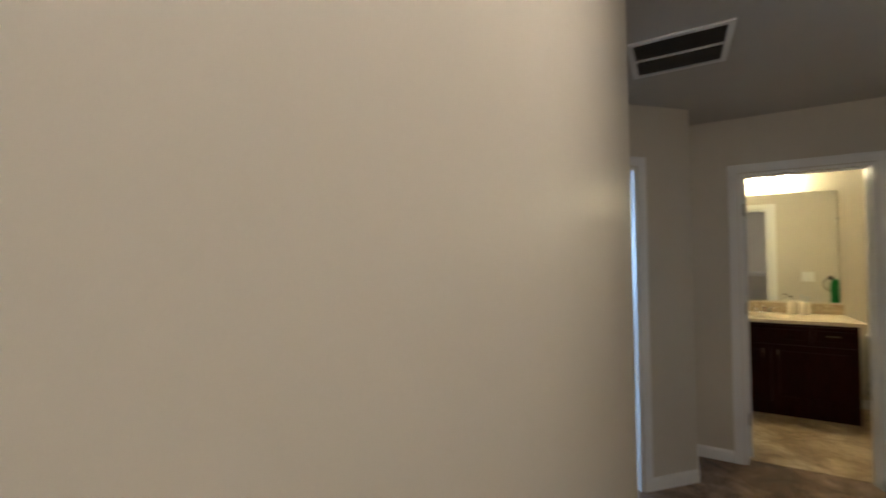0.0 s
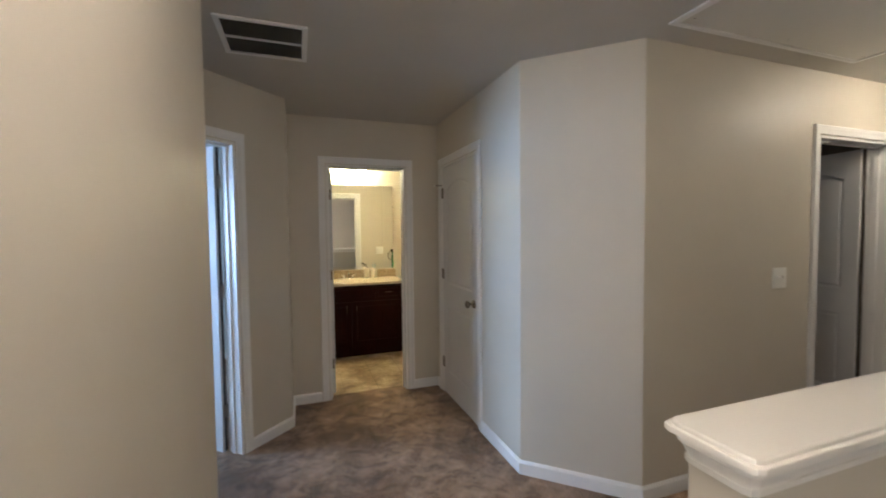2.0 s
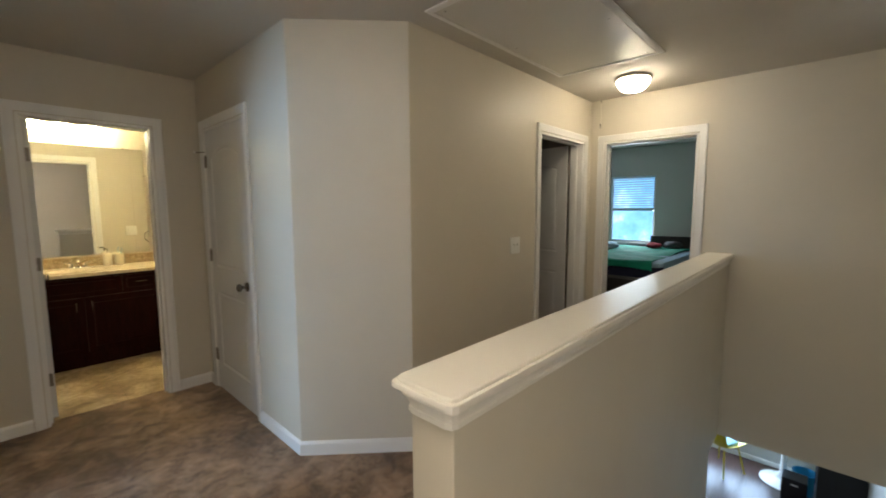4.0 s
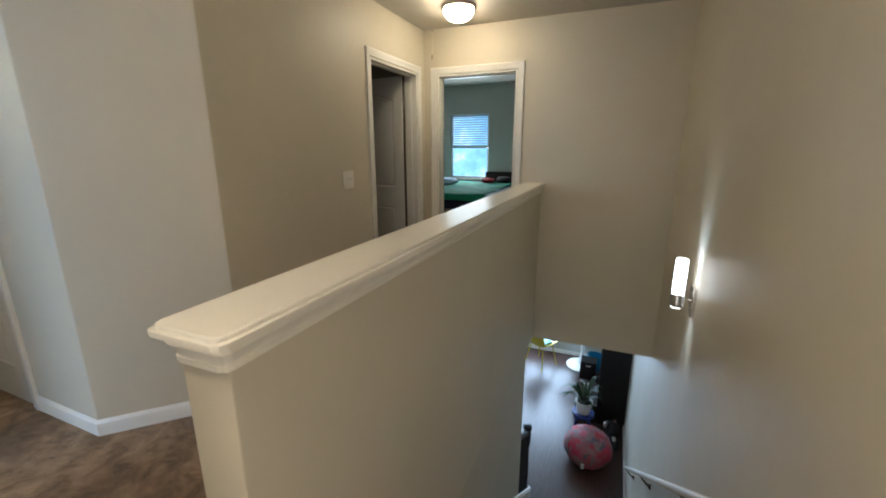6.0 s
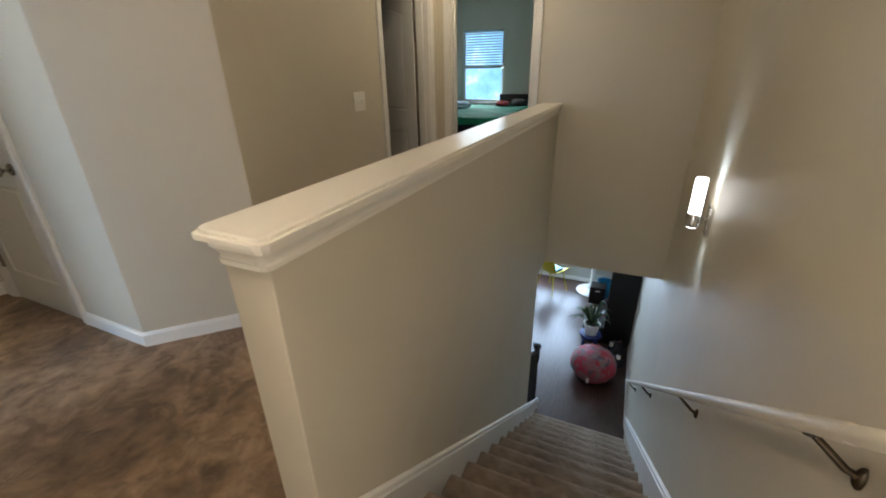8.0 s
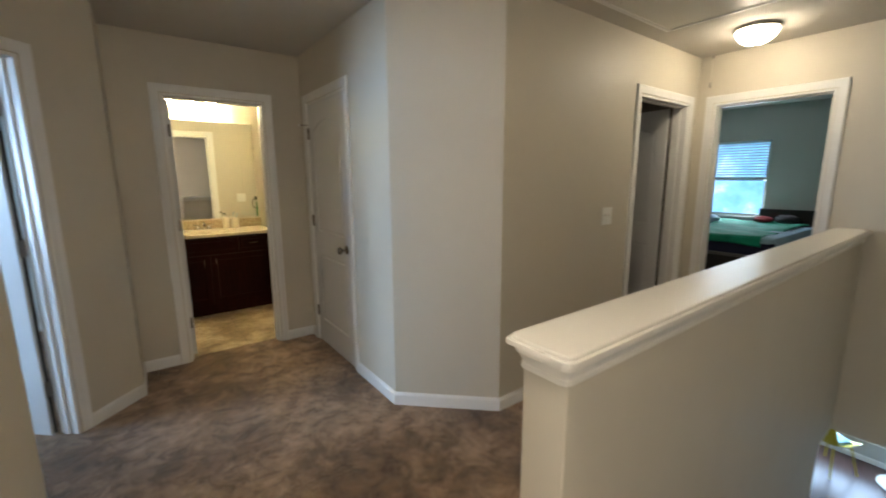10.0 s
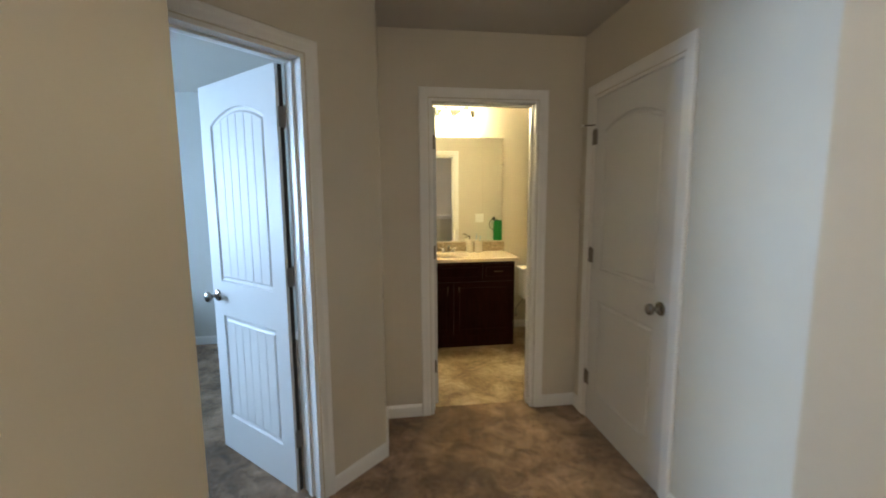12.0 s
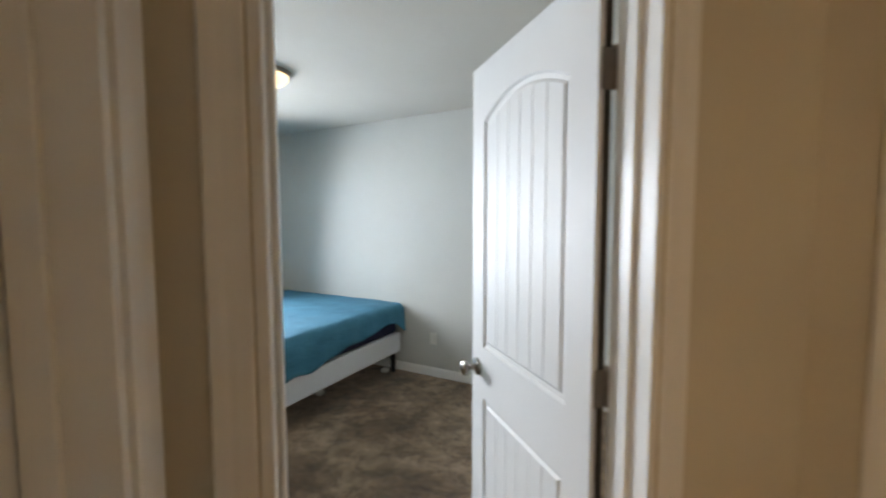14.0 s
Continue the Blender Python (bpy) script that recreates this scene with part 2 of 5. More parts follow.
def lathe(profile, n=24, axis="z", center=(0, 0, 0), bm=None, caps=True):
    """Turns (radius, height) rows about an axis."""
    loops = []
    for r, h in profile:
        ring = []
        for i in range(n):
            a = 2 * math.pi * i / n
            c, s = r * math.cos(a), r * math.sin(a)
            p = {"z": (c, s, h), "y": (c, h, s), "x": (h, c, s)}[axis]
            ring.append(Vector(p) + Vector(center))
        loops.append(ring)
    return loft(loops, caps, caps, bm)


def tube(points, r, n=10, bm=None):
    """A round bar along points."""
    pts = [Vector(p) for p in points]
    loops = []
    for i, p in enumerate(pts):
        d = (pts[min(i + 1, len(pts) - 1)] - pts[max(i - 1, 0)]).normalized()
        side = d.cross(Vector((0, 0, 1)))
        side = Vector((1, 0, 0)) if side.length < 1e-4 else side.normalized()
        up = side.cross(d)
        loops.append([p + r * (math.cos(2 * math.pi * k / n) * side + math.sin(2 * math.pi * k / n) * up) for k in range(n)])
    return loft(loops, True, True, bm)


def offsets(pts, closed=False):
    """Mitred outward direction (to the right of travel) at each point of a plan polyline."""
    out = []
    n = len(pts)
    for i in range(n):
        dirs = []
        if closed or i > 0:
            dirs.append((Vector(pts[i]) - Vector(pts[i - 1])).normalized())
        if closed or i < n - 1:
            dirs.append((Vector(pts[(i + 1) % n]) - Vector(pts[i])).normalized())
        ns = [Vector((d.y, -d.x)) for d in dirs]
        m = sum(ns, Vector((0, 0))).normalized()
        out.append(m / max(0.3, m.dot(ns[0])))
    return out


def sweep(pts, profile, bm=None, closed=False):
    """Carries a profile of (out, z) along a plan polyline; out is to the right of travel."""
    bm = bm or bmesh.new()
    offs = offsets(pts, closed)
    rings = [[bm.verts.new((p[0] + o.x * w, p[1] + o.y * w, z)) for w, z in profile] for p, o in zip(pts, offs)]
    k = len(profile)
    pairs = list(zip(rings, rings[1:])) + ([(rings[-1], rings[0])] if closed else [])
    for a, b in pairs:
        for i in range(k):
            bm.faces.new((a[i], a[(i + 1) % k], b[(i + 1) % k], b[i]))
    if not closed:
        bm.faces.new(rings[0])
        bm.faces.new(rings[-1][::-1])
    return bm


def rounded(pts, radii, n=5):
    """Rounds the inner corners of an open plan polyline; returns points and, for each piece, the segment it belongs to."""
    out, seg = [tuple(pts[0])], []
    for i in range(1, len(pts) - 1):
        p, r = Vector(pts[i]), radii[i]
        if not r:
            out.append(tuple(p)); seg.append(i - 1)
            continue
        a, b = (Vector(pts[i - 1]) - p).normalized(), (Vector(pts[i + 1]) - p).normalized()
        half = a.angle(b) / 2
        t = r / math.tan(half)
        c = p + (a + b).normalized() * (r / math.sin(half))
        s, e = p + a * t - c, p + b * t - c
        for k in range(n + 1):
            d = s.lerp(e, k / n)
            out.append(tuple(c + d.normalized() * r))
            seg.append(i - 1)
    out.append(tuple(pts[-1])); seg.append(len(pts) - 2)
    return out, seg


def wall_run(names, pts, radii, thick, z0, z1, openings, material):
    """Walls along a plan polyline. The front lies on the polyline, the thickness to its left. openings: {segment: [(s0, s1, sill, head)]}, in metres from
    that segment's first point."""
    path, seg = rounded(pts, radii)
    offs = offsets(path)
    bms = [bmesh.new() for _ in names]
    for i, sg in enumerate(seg):
        bm = bms[sg]
        p, q = Vector(path[i]), Vector(path[i + 1])
        bp, bq = p - offs[i] * thick, q - offs[i + 1] * thick
        length = (q - p).length
        start = (p - Vector(pts[sg])).dot((Vector(pts[sg + 1]) - Vector(pts[sg])).normalized())
        cells = [(0.0, length, z0, z1)]
        if length > 0.1:
            for s0, s1, sill, head in sorted(openings.get(sg, [])):
                s0, s1 = s0 - start, s1 - start
                last = cells.pop()
                cells.append((last[0], s0, z0, z1))
                if sill > z0:
                    cells.append((s0, s1, z0, sill))
                cells.append((s0, s1, head, z1))
                cells.append((s1, last[1], z0, z1))
        for a, b, lo, hi in cells:
            def at(s, back):
                u = s / length
                d = bp.lerp(bq, u) if back and u in (0.0, 1.0) else (p.lerp(q, u) - Vector(((q - p).y, -(q - p).x)).normalized() * thick if back else p.lerp(q, u))
                return d
            f = [at(a, False), at(b, False), at(b, True), at(a, True)]
            loft([[(v.x, v.y, lo) for v in f], [(v.x, v.y, hi) for v in f]], bm=bm)
    made = []
    for name, bm in zip(names, bms):
        made.append(link_mesh(name, bm, material, kind="structure", smooth=True))
    return made


def plain_wall(name, x0, y0, x1, y1, z0, z1, material, holes=()):
    """A wall along x or y in the box given; holes: (s0, s1, sill, head) in world x or y."""
    bm = bmesh.new()
    along_x = (x1 - x0) > (y1 - y0)
    lo, hi = (x0, x1) if along_x else (y0, y1)
    cells, cur = [], lo
    for s0, s1, sill, head in sorted(holes):
        cells += [(cur, s0, z0, z1), (s0, s1, z0, sill), (s0, s1, head, z1)]
        cur = s1
    cells.append((cur, hi, z0, z1))
    for a, b, c, d in cells:
        if d - c > 1e-4 and b - a > 1e-4:
            box(bm, *((a, y0, c, b, y1, d) if along_x else (x0, a, c, x1, b, d)))
    return link_mesh(name, bm, material, kind="structure")


BASE = [(0.0, 0.0), (0.013, 0.0), (0.013, 0.062), (0.011, 0.070), (0.006, 0.076), (0.003, 0.083), (0.0, 0.083)]
CASING = [(0.0, 0.0), (0.0, 0.008), (0.005, 0.011), (0.026, 0.0115), (0.034, 0.013), (0.042, 0.017), (0.053, 0.017), (0.057, 0.013), (0.057, 0.0)]


def casing(w, h):
    """Mitred trim round an opening w wide and h high, standing proud towards -y."""
    bm = bmesh.new()
    rings = []
    for corner in range(4):
        ring = []
        for o, d in CASING:
            o += 0.005
            x = -o if corner < 2 else w + o
            z = 0 if corner in (0, 3) else h + o
            ring.append(bm.verts.new((x, -d, z)))
        rings.append(ring)
    k = len(CASING)
    for a, b in zip(rings, rings[1:]):
        for i in range(k):
            bm.faces.new((a[i], a[(i + 1) % k], b[(i + 1) % k], b[i]))
    bm.faces.new(rings[0])
    bm.faces.new(rings[-1][::-1])
    return bm


def leaf_mesh(w, h, t, planks):
    """A moulded door leaf with an arched upper and a square lower panel on both faces; x from 0 to w, front at y 0, back at y t."""
    bm = bmesh.new()
    x0, x1 = 0.100, w - 0.100
    low = (0.21, 0.80, 0.0)
    high = (0.99, h - 0.205, 0.068)
    n = 12

    def top(panel, d, x):
        z1, rise = panel[1], panel[2]
        half = (x1 - x0) / 2
        return z1 + rise * (1 - ((x - (x0 + x1) / 2) / half) ** 2) - d

    def quad(a, b, c, d, y):
        bm.faces.new([bm.verts.new((p[0], y, p[1])) for p in (a, b, c, d)])

    for y, s in ((0.0, 1.0), (t, -1.0)):
        quad((0, 0), (x0, 0), (x0, h), (0, h), y)
        quad((x1, 0), (w, 0), (w, h), (x1, h), y)
        quad((x0, 0), (x1, 0), (x1, low[0]), (x0, low[0]), y)
        quad((x0, low[1]), (x1, low[1]), (x1, high[0]), (x0, high[0]), y)
        for i in range(n):
            a, b = x0 + (x1 - x0) * i / n, x0 + (x1 - x0) * (i + 1) / n
            quad((a, top(high, 0, a)), (b, top(high, 0, b)), (b, h), (a, h), y)
        for panel in (low, high):
            loops = []
            for d, depth in ((0, 0), (0.007, 0.007), (0.020, 0.0085), (0.030, 0.003)):
                xs = [x0 + d + (x1 - x0 - 2 * d) * i / n for i in range(n + 1)]
                loop = [(x, y + s * depth, panel[0] + d) for x in xs] + [(x, y + s * depth, top(panel, d, x)) for x in xs[::-1]]
                loops.append([bm.verts.new(v) for v in loop])
            m = len(loops[0])
            for a, b in zip(loops, loops[1:]):
                for i in range(m):
                    bm.faces.new((a[i], a[(i + 1) % m], b[(i + 1) % m], b[i]))
            d = 0.030
            xa, xb = x0 + d, x1 - d
            if planks:
                cuts = [xa + (xb - xa) * i / 6 for i in range(7)]
                g = 0.0028
                for i in range(6):
                    a = cuts[i] + (g if i else 0)
                    b = cuts[i + 1] - (g if i < 5 else 0)
                    for j in range(3):
                        p, q = a + (b - a) * j / 3, a + (b - a) * (j + 1) / 3
                        quad((p, panel[0] + d), (q, panel[0] + d), (q, top(panel, d, q)), (p, top(panel, d, p)), y + s * 0.003)
                    if i < 5:
                        c = cuts[i + 1]
                        for p, q, dp, dq in ((c - g, c, 0.003, 0.0065), (c, c + g, 0.0065, 0.003)):
                            bm.faces.new([bm.verts.new(v) for v in ((p, y + s * dp, panel[0] + d), (q, y + s * dq, panel[0] + d), (q, y + s * dq, top(panel, d, q)), (p, y + s * dp, top(panel, d, p)))])
            else:
                for i in range(n):
                    a, b = xa + (xb - xa) * i / n, xa + (xb - xa) * (i + 1) / n
                    quad((a, panel[0] + d), (b, panel[0] + d), (b, top(panel, d, b)), (a, top(panel, d, a)), y + s * 0.003)
    for a, b in (((0, 0), (0, h)), ((0, h), (w, h)), ((w, h), (w, 0)), ((w, 0), (0, 0))):
        bm.faces.new([bm.verts.new(v) for v in ((a[0], 0, a[1]), (b[0], 0, b[1]), (b[0], t, b[1]), (a[0], t, a[1]))])
    bmesh.ops.remove_doubles(bm, verts=bm.verts, dist=0.00005)
    return bm


def knob_mesh(t):
    """A round rose and a knob on both faces of a leaf t thick, about the origin."""
    bm = bmesh.new()
    prof = [(0.0, 0.0), (0.033, 0.0), (0.033, 0.004), (0.028, 0.010), (0.014, 0.013), (0.010, 0.020), (0.010, 0.034), (0.017, 0.040), (0.0265, 0.048), (0.0285, 0.056), (0.026, 0.064), (0.018, 0.069), (0.0, 0.0705)]
    for s, base in ((-1, 0.0), (1, t)):
        lathe([(max(r, 0.0004), base + s * h) for r, h in prof], 20, "y", bm=bm)
    return bm


def hinge_mesh():
    """A butt hinge with round-cornered plates and a knuckle, about its pin."""
    bm = boxes((-0.034, -0.0015, -0.045, -0.004, 0.0015, 0.045), (0.004, -0.0015, -0.045, 0.034, 0.0015, 0.045), bevel=0.001, seg=1)
    for k in range(5):
        lathe([(0.0065, -0.045 + 0.018 * k + 0.0006), (0.0065, -0.045 + 0.018 * (k + 1) - 0.0006)], 10, bm=bm)
    lathe([(0.0035, 0.045), (0.005, 0.047), (0.004, 0.052), (0.001, 0.054)], 10, bm=bm)
    return bm


def door_set(name, m, w, h, depth, label, leaf=None, stop_at=0.085, back_casing=True):
    """A door frame. x runs along the opening, the hall lies at -y, the wall is depth thick. leaf: (hinge side, angle, planks, label)."""
    root = thing(name, m, label, "door")
    root["kind"] = "structure"
    tagged(part("casing", casing(w, h), M_TRIM, root, smooth=True))
    if back_casing:
        bm = casing(w, h)
        for v in bm.verts:
            v.co.y = depth - v.co.y
        part("casing", bm, M_TRIM, root, smooth=True)
    j = 0.018
    part("door_frame", boxes((-0.001, -0.002, 0, j, depth + 0.002, h), (w - j, -0.002, 0, w + 0.001, depth + 0.002, h), (j, -0.002, h - j, w - j, depth + 0.002, h), bevel=0.0015, seg=1), M_TRIM, root)
    part("door_stop", boxes((j, stop_at - 0.034, 0, j + 0.011, stop_at, h - j), (w - j - 0.011, stop_at - 0.034, 0, w - j, stop_at, h - j), (j + 0.011, stop_at - 0.034, h - j - 0.011, w - j - 0.011, stop_at, h - j), bevel=0.002, seg=1), M_TRIM, root)
    if leaf:
        side, angle, planks, text, pin_y = leaf
        lw, lh, t = w - 2 * j - 0.006, h - j - 0.012, 0.035
        bm = leaf_mesh(lw, lh, t, planks)
        off = 0.006
        for v in bm.verts:
            v.co.x += 0.003
            v.co.y += -off - t if pin_y > 0.05 else off
        if side == "right":
            for v in bm.verts:
                v.co.x = -v.co.x
        sx = -1 if side == "right" else 1
        lf = part("leaf", bm, M_DOOR, root, text)
        lf.matrix_local = pose(w - j if side == "right" else j, pin_y, 0.008, 0, 0, angle)
        y0 = -off - t if pin_y > 0.05 else off
        kb = knob_mesh(t)
        for v in kb.verts:
            v.co += Vector((sx * (lw - 0.052), y0, 0.905))
        part("door_knob", kb, M_NICKEL, lf, "satin nickel door knob", smooth=True)
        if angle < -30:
            # dark strip on the pale leaf edge imitates the shaded gap at the hinges
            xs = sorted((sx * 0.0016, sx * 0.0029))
            part("gap_shade_strip", boxes((xs[0], y0 + 0.42 * t, 0.002, xs[1], y0 + t - 0.001, lh - 0.002)), M_GAP_SHADE, lf, "dark strip painting in the shade of the hinge gap")
        for z in (0.27, 1.07, lh - 0.225):
            hg = hinge_mesh()
            rot = Matrix.Rotation(radians(-angle / 2 if abs(angle) > 30 else 0), 3, "Z")
            for v in hg.verts:
                v.co = rot @ v.co if abs(angle) <= 30 else v.co
                v.co.z += z
            if abs(angle) > 30:
                # an open door: one plate lies on the leaf's edge, the other on the frame
                for v in hg.verts:
                    if v.co.x * sx > 0.003:
                        v.co = Vector((sx * (0.0015 + v.co.y), (-v.co.x * sx if pin_y > 0.05 else v.co.x * sx), v.co.z))
                    elif v.co.x * sx < -0.003:
                        d = Matrix.Rotation(radians(-angle), 3, "Z") @ Vector((-sx * 0.0015, (-abs(v.co.x) if pin_y > 0.05 else abs(v.co.x)), 0))
                        v.co = Vector((d.x + v.co.y * 0.5, d.y, v.co.z))
            part("hinge", hg, M_HINGE, lf, "worn metal butt hinge", smooth=True)
    return root


# ---- structure ----
H = 2.44
LOW = -2.744
LOWCEIL = -0.44
# wall_near's opening is added, out of view, for the fill lamp
wall_run(["wall_near", "wall_return", "wall_diagonal", "wall_recess", "wall_bath", "wall_closet", "wall_chamfer", "wall_switch"],
         [(0.083, -0.5), (0.083, 1.74), (-0.603, 2.407), (0.31, 3.31), (0.31, 3.71), (1.61, 3.71), (1.61, 2.193), (2.087, 1.74), (4.57, 1.74)],
         [0, 0.012, 0, 0.012, 0, 0, 0.012, 0.012, 0], 0.12, -0.02, H,
         {0: [(0.05, 0.55, -0.02, 2.045)], 1: [(0.108, 0.858, -0.02, 2.045)], 2: [(0.129, 0.867, -0.02, 2.045)], 4: [(0.30, 1.00, -0.02, 2.045)], 5: [(0.15, 0.92, -0.02, 2.045)], 7: [(1.413, 2.213, -0.02, 2.045)]}, M_WALL)
wall_run(["wall_header"], [(4.45, 1.739), (4.45, -0.5)], [0, 0], 0.12, -0.455, H, {0: [(0.139, 0.909, -0.004, 2.045)]}, M_WALL)
plain_wall("wall_stair_south", -0.04, -0.62, 8.65, -0.5, LOW, H, M_WALL)
plain_wall("wall_stair_north", 1.0, 0.572, 4.10, 0.70, LOW, -0.452, M_WALL)
plain_wall("wall_stair_under", 0.9, -0.5, 1.0, 0.70, LOW, -0.30, M_WALL)

# rooms beyond the doors
plain_wall("bedroom_wall_north", -4.20, 5.38, 0.31, 5.50, 0, H, M_GREY)
plain_wall("bedroom_wall_west", -4.20, 1.20, -4.08, 5.38, 0, H, M_GREY, [(3.15, 4.75, 0.85, 2.05)])
# this small room is added out of view, only to house the fill lamp
plain_wall("added_room_wall_west", -2.40, -0.62, -2.28, 1.08, 0, H, M_GREY, [(-0.2, 0.7, 0.85, 2.05)])
plain_wall("added_room_wall_south", -2.28, -0.62, -0.04, -0.50, 0, H, M_GREY)
plain_wall("bedroom_wall_south", -4.20, 1.08, -0.04, 1.20, 0, H, M_GREY)
plain_wall("bedroom_wall_east", 0.19, 3.83, 0.31, 5.38, 0, H, M_GREY)
plain_wall("bath_wall_west", 0.31, 3.83, 0.325, 5.435, 0, H, M_WALL)
plain_wall("bath_wall_north", 0.31, 5.435, 2.57, 5.55, 0, H, M_WALL)
plain_wall("bath_wall_east", 2.45, 3.71, 2.57, 5.435, 0, H, M_WALL)
plain_wall("bath_wall_south", 1.731, 3.71, 2.45, 3.83, 0, H, M_WALL)
plain_wall("closet_wall_back", 2.45, 1.86, 2.57, 3.71, 0, H, M_WALL_SHADED)
plain_wall("dark_room_wall_north", 2.57, 3.40, 4.57, 3.52, 0, H, M_WALL_SHADED)
plain_wall("dark_room_wall_east", 4.45, 1.86, 4.57, 3.40, 0, H, M_WALL_SHADED)
plain_wall("far_bedroom_wall_north", 4.57, 3.15, 7.97, 3.27, 0, H, M_GREY)
plain_wall("far_bedroom_wall_east", 7.85, -0.5, 7.97, 3.15, 0, H, M_GREY, [(2.09, 2.83, 0.83, 1.96)])
plain_wall("living_wall_east", 8.65, -0.62, 8.77, 4.0, LOW, LOWCEIL, M_GREY, [(0.35, 2.55, LOW + 0.32, -0.75)])
plain_wall("living_wall_north", 2.6, 4.0, 8.77, 4.12, LOW, LOWCEIL, M_GREY)
plain_wall("living_wall_west", 2.6, 0.70, 2.72, 4.0, LOW, LOWCEIL, M_GREY)

bm = bmesh.new()
for x0, y0, x1, y1 in ((-4.2, -0.62, 1.205, 3.80), (-4.2, 3.80, 0.25, 5.50), (1.205, 0.60, 4.50, 3.80), (4.50, -0.62, 7.97, 3.27)):
    box(bm, x0, y0, -0.05, x1, y1, 0.0)
link_mesh("floor_carpet", bm, M_CARPET, None, "brown plush carpet with footprints and darker worn patches", "structure")
link_mesh("floor_slab", boxes((-4.2, -0.62, LOWCEIL, 1.18, 5.57, -0.05), (1.18, 0.70, LOWCEIL, 4.45, 5.57, -0.05), (4.47, -0.5, LOWCEIL, 8.77, 4.12, -0.05)), M_CEIL, kind="structure")
link_mesh("ceiling", boxes((-4.2, -0.62, H, 7.97, 5.57, H + 0.1)), M_CEIL, kind="structure")
link_mesh("floor_living", boxes((2.6, -0.62, LOW - 0.1, 8.77, 4.12, LOW)), M_WOODFLOOR, None, "dark laminate floor with a soft daylight sheen", "structure")

# half wall beside the stairs and its painted cap
bm = bmesh.new()
outline = []
for cx, cy, a0 in ((1.138, 0.696, 90), (1.138, 0.577, 180)):
    for k in range(4):
        a = radians(a0 + 30 * k)
        outline.append((cx + 0.005 * math.cos(a), cy + 0.005 * math.sin(a)))
outline = [(4.45, 0.701)] + outline + [(4.45, 0.572)]
loft([[(x, y, z) for x, y in outline] for z in (-0.45, 0.99)], bm=bm)
half = link_mesh("half_wall", bm, M_WALL, None, "beige half wall along the open stairs", "structure", smooth=True)


def cap_ring(d, z):
    """The cap's outline, d inside its widest edge, with clipped corners."""
    x0, y0, y1, c = 1.093 + d, 0.538 + d, 0.734 - d, 0.020
    return [(4.449, y0, z), (x0 + c, y0, z), (x0 + c * 0.3, y0 + c * 0.3, z), (x0, y0 + c, z), (x0, y1 - c, z), (x0 + c * 0.3, y1 - c * 0.3, z), (x0 + c, y1, z), (4.449, y1, z)]


cap = thing("half_wall_cap", pose(0, 0, 0), "cream gloss painted wooden cap with moulded edge on the half wall", "wall cap")
part("cap_board", loft([cap_ring(d, z) for d, z in ((0.004, 1.0425), (0.0, 1.0445), (0.0, 1.0555), (0.0015, 1.0570), (0.0085, 1.0572), (0.0090, 1.0645), (0.0115, 1.067))]), M_CAP, cap)
part("cap_moulding", loft([cap_ring(d, z) for d, z in ((0.0310, 0.984), (0.0270, 0.985), (0.0262, 0.989), (0.0262, 0.997), (0.0285, 0.999), (0.0285, 1.003), (0.0262, 1.010), (0.0225, 1.018), (0.0185, 1.024), (0.0165, 1.0255), (0.0165, 1.0423))]), M_CAP, cap, "cream painted cove moulding under the cap")
M_WORN = mat("scuffed_bare_wood", (0.10, 0.075, 0.05), 0.8)
for u, v, w, h in ((0.30, 1.0455, 0.011, 0.0035), (0.72, 1.0460, 0.006, 0.0060)):
    # bare patches on the clipped corner, where the paint is knocked off
    chip = boxes((-w / 2, -0.0004, 0, w / 2, 0.0004, h), bevel=0.0003, seg=1)
    chip.transform(pose(1.093 + 0.020 * (1 - u) - 0.0001, 0.538 + 0.020 * u - 0.0001, v, 0, 0, -45))
    part("worn_patch", chip, M_WORN, cap, "small dark scuff where the paint is gone")

# baseboards
def baseboard(pts, z=0.0):
    link_mesh("baseboard", sweep(pts, [(w, h + z) for w, h in BASE]), M_TRIM, None, "white painted baseboard", "structure", smooth=True)


baseboard([(0.083, -0.48), (0.083, 1.74), (0.054, 1.768)])
baseboard([(0.044, 3.054), (0.31, 3.311), (0.31, 3.71), (0.545, 3.71)])
baseboard([(1.375, 3.71), (1.61, 3.71), (1.61, 3.624)])
baseboard([(1.61, 2.727), (1.61, 2.193), (2.087, 1.74), (3.436, 1.74)])
baseboard([(4.364, 1.74), (4.45, 1.74), (4.45, 1.664)])
baseboard([(4.45, 0.766), (4.45, 0.702), (1.15, 0.702)])
baseboard([(-4.08, 1.25), (-4.08, 5.379), (0.18, 5.379)])
baseboard([(1.54, 5.434), (2.449, 5.434), (2.449, 3.84), (1.38, 3.84)])
baseboard([(4.58, 3.149), (7.849, 3.149), (7.849, -0.49)])
baseboard([(2.75, 3.999), (8.649, 3.999), (8.649, -0.499), (4.93, -0.499)], LOW)

# doors
door_set("door_1", pose(-0.511, 2.498, 0, 0, 0, 45), 0.738, 2.045, 0.12, "white bedroom doorway with its planked two-panel door standing open",
         ("right", -88, True, "white moulded door with arched planked panels", 0.128))
door_set("door_6", pose(0.0056, 1.815, 0, 0, 0, 135.8), 0.75, 2.045, 0.12, "white closed door beside the bedroom doorway",
         ("left", 0, False, "white moulded closed door", 0.127))
# doorway added out of view for the fill lamp
door_set("added_door", pose(0.083, -0.45, 0, 0, 0, 90), 0.50, 2.045, 0.12, "white open doorway added out of view for the fill lamp")
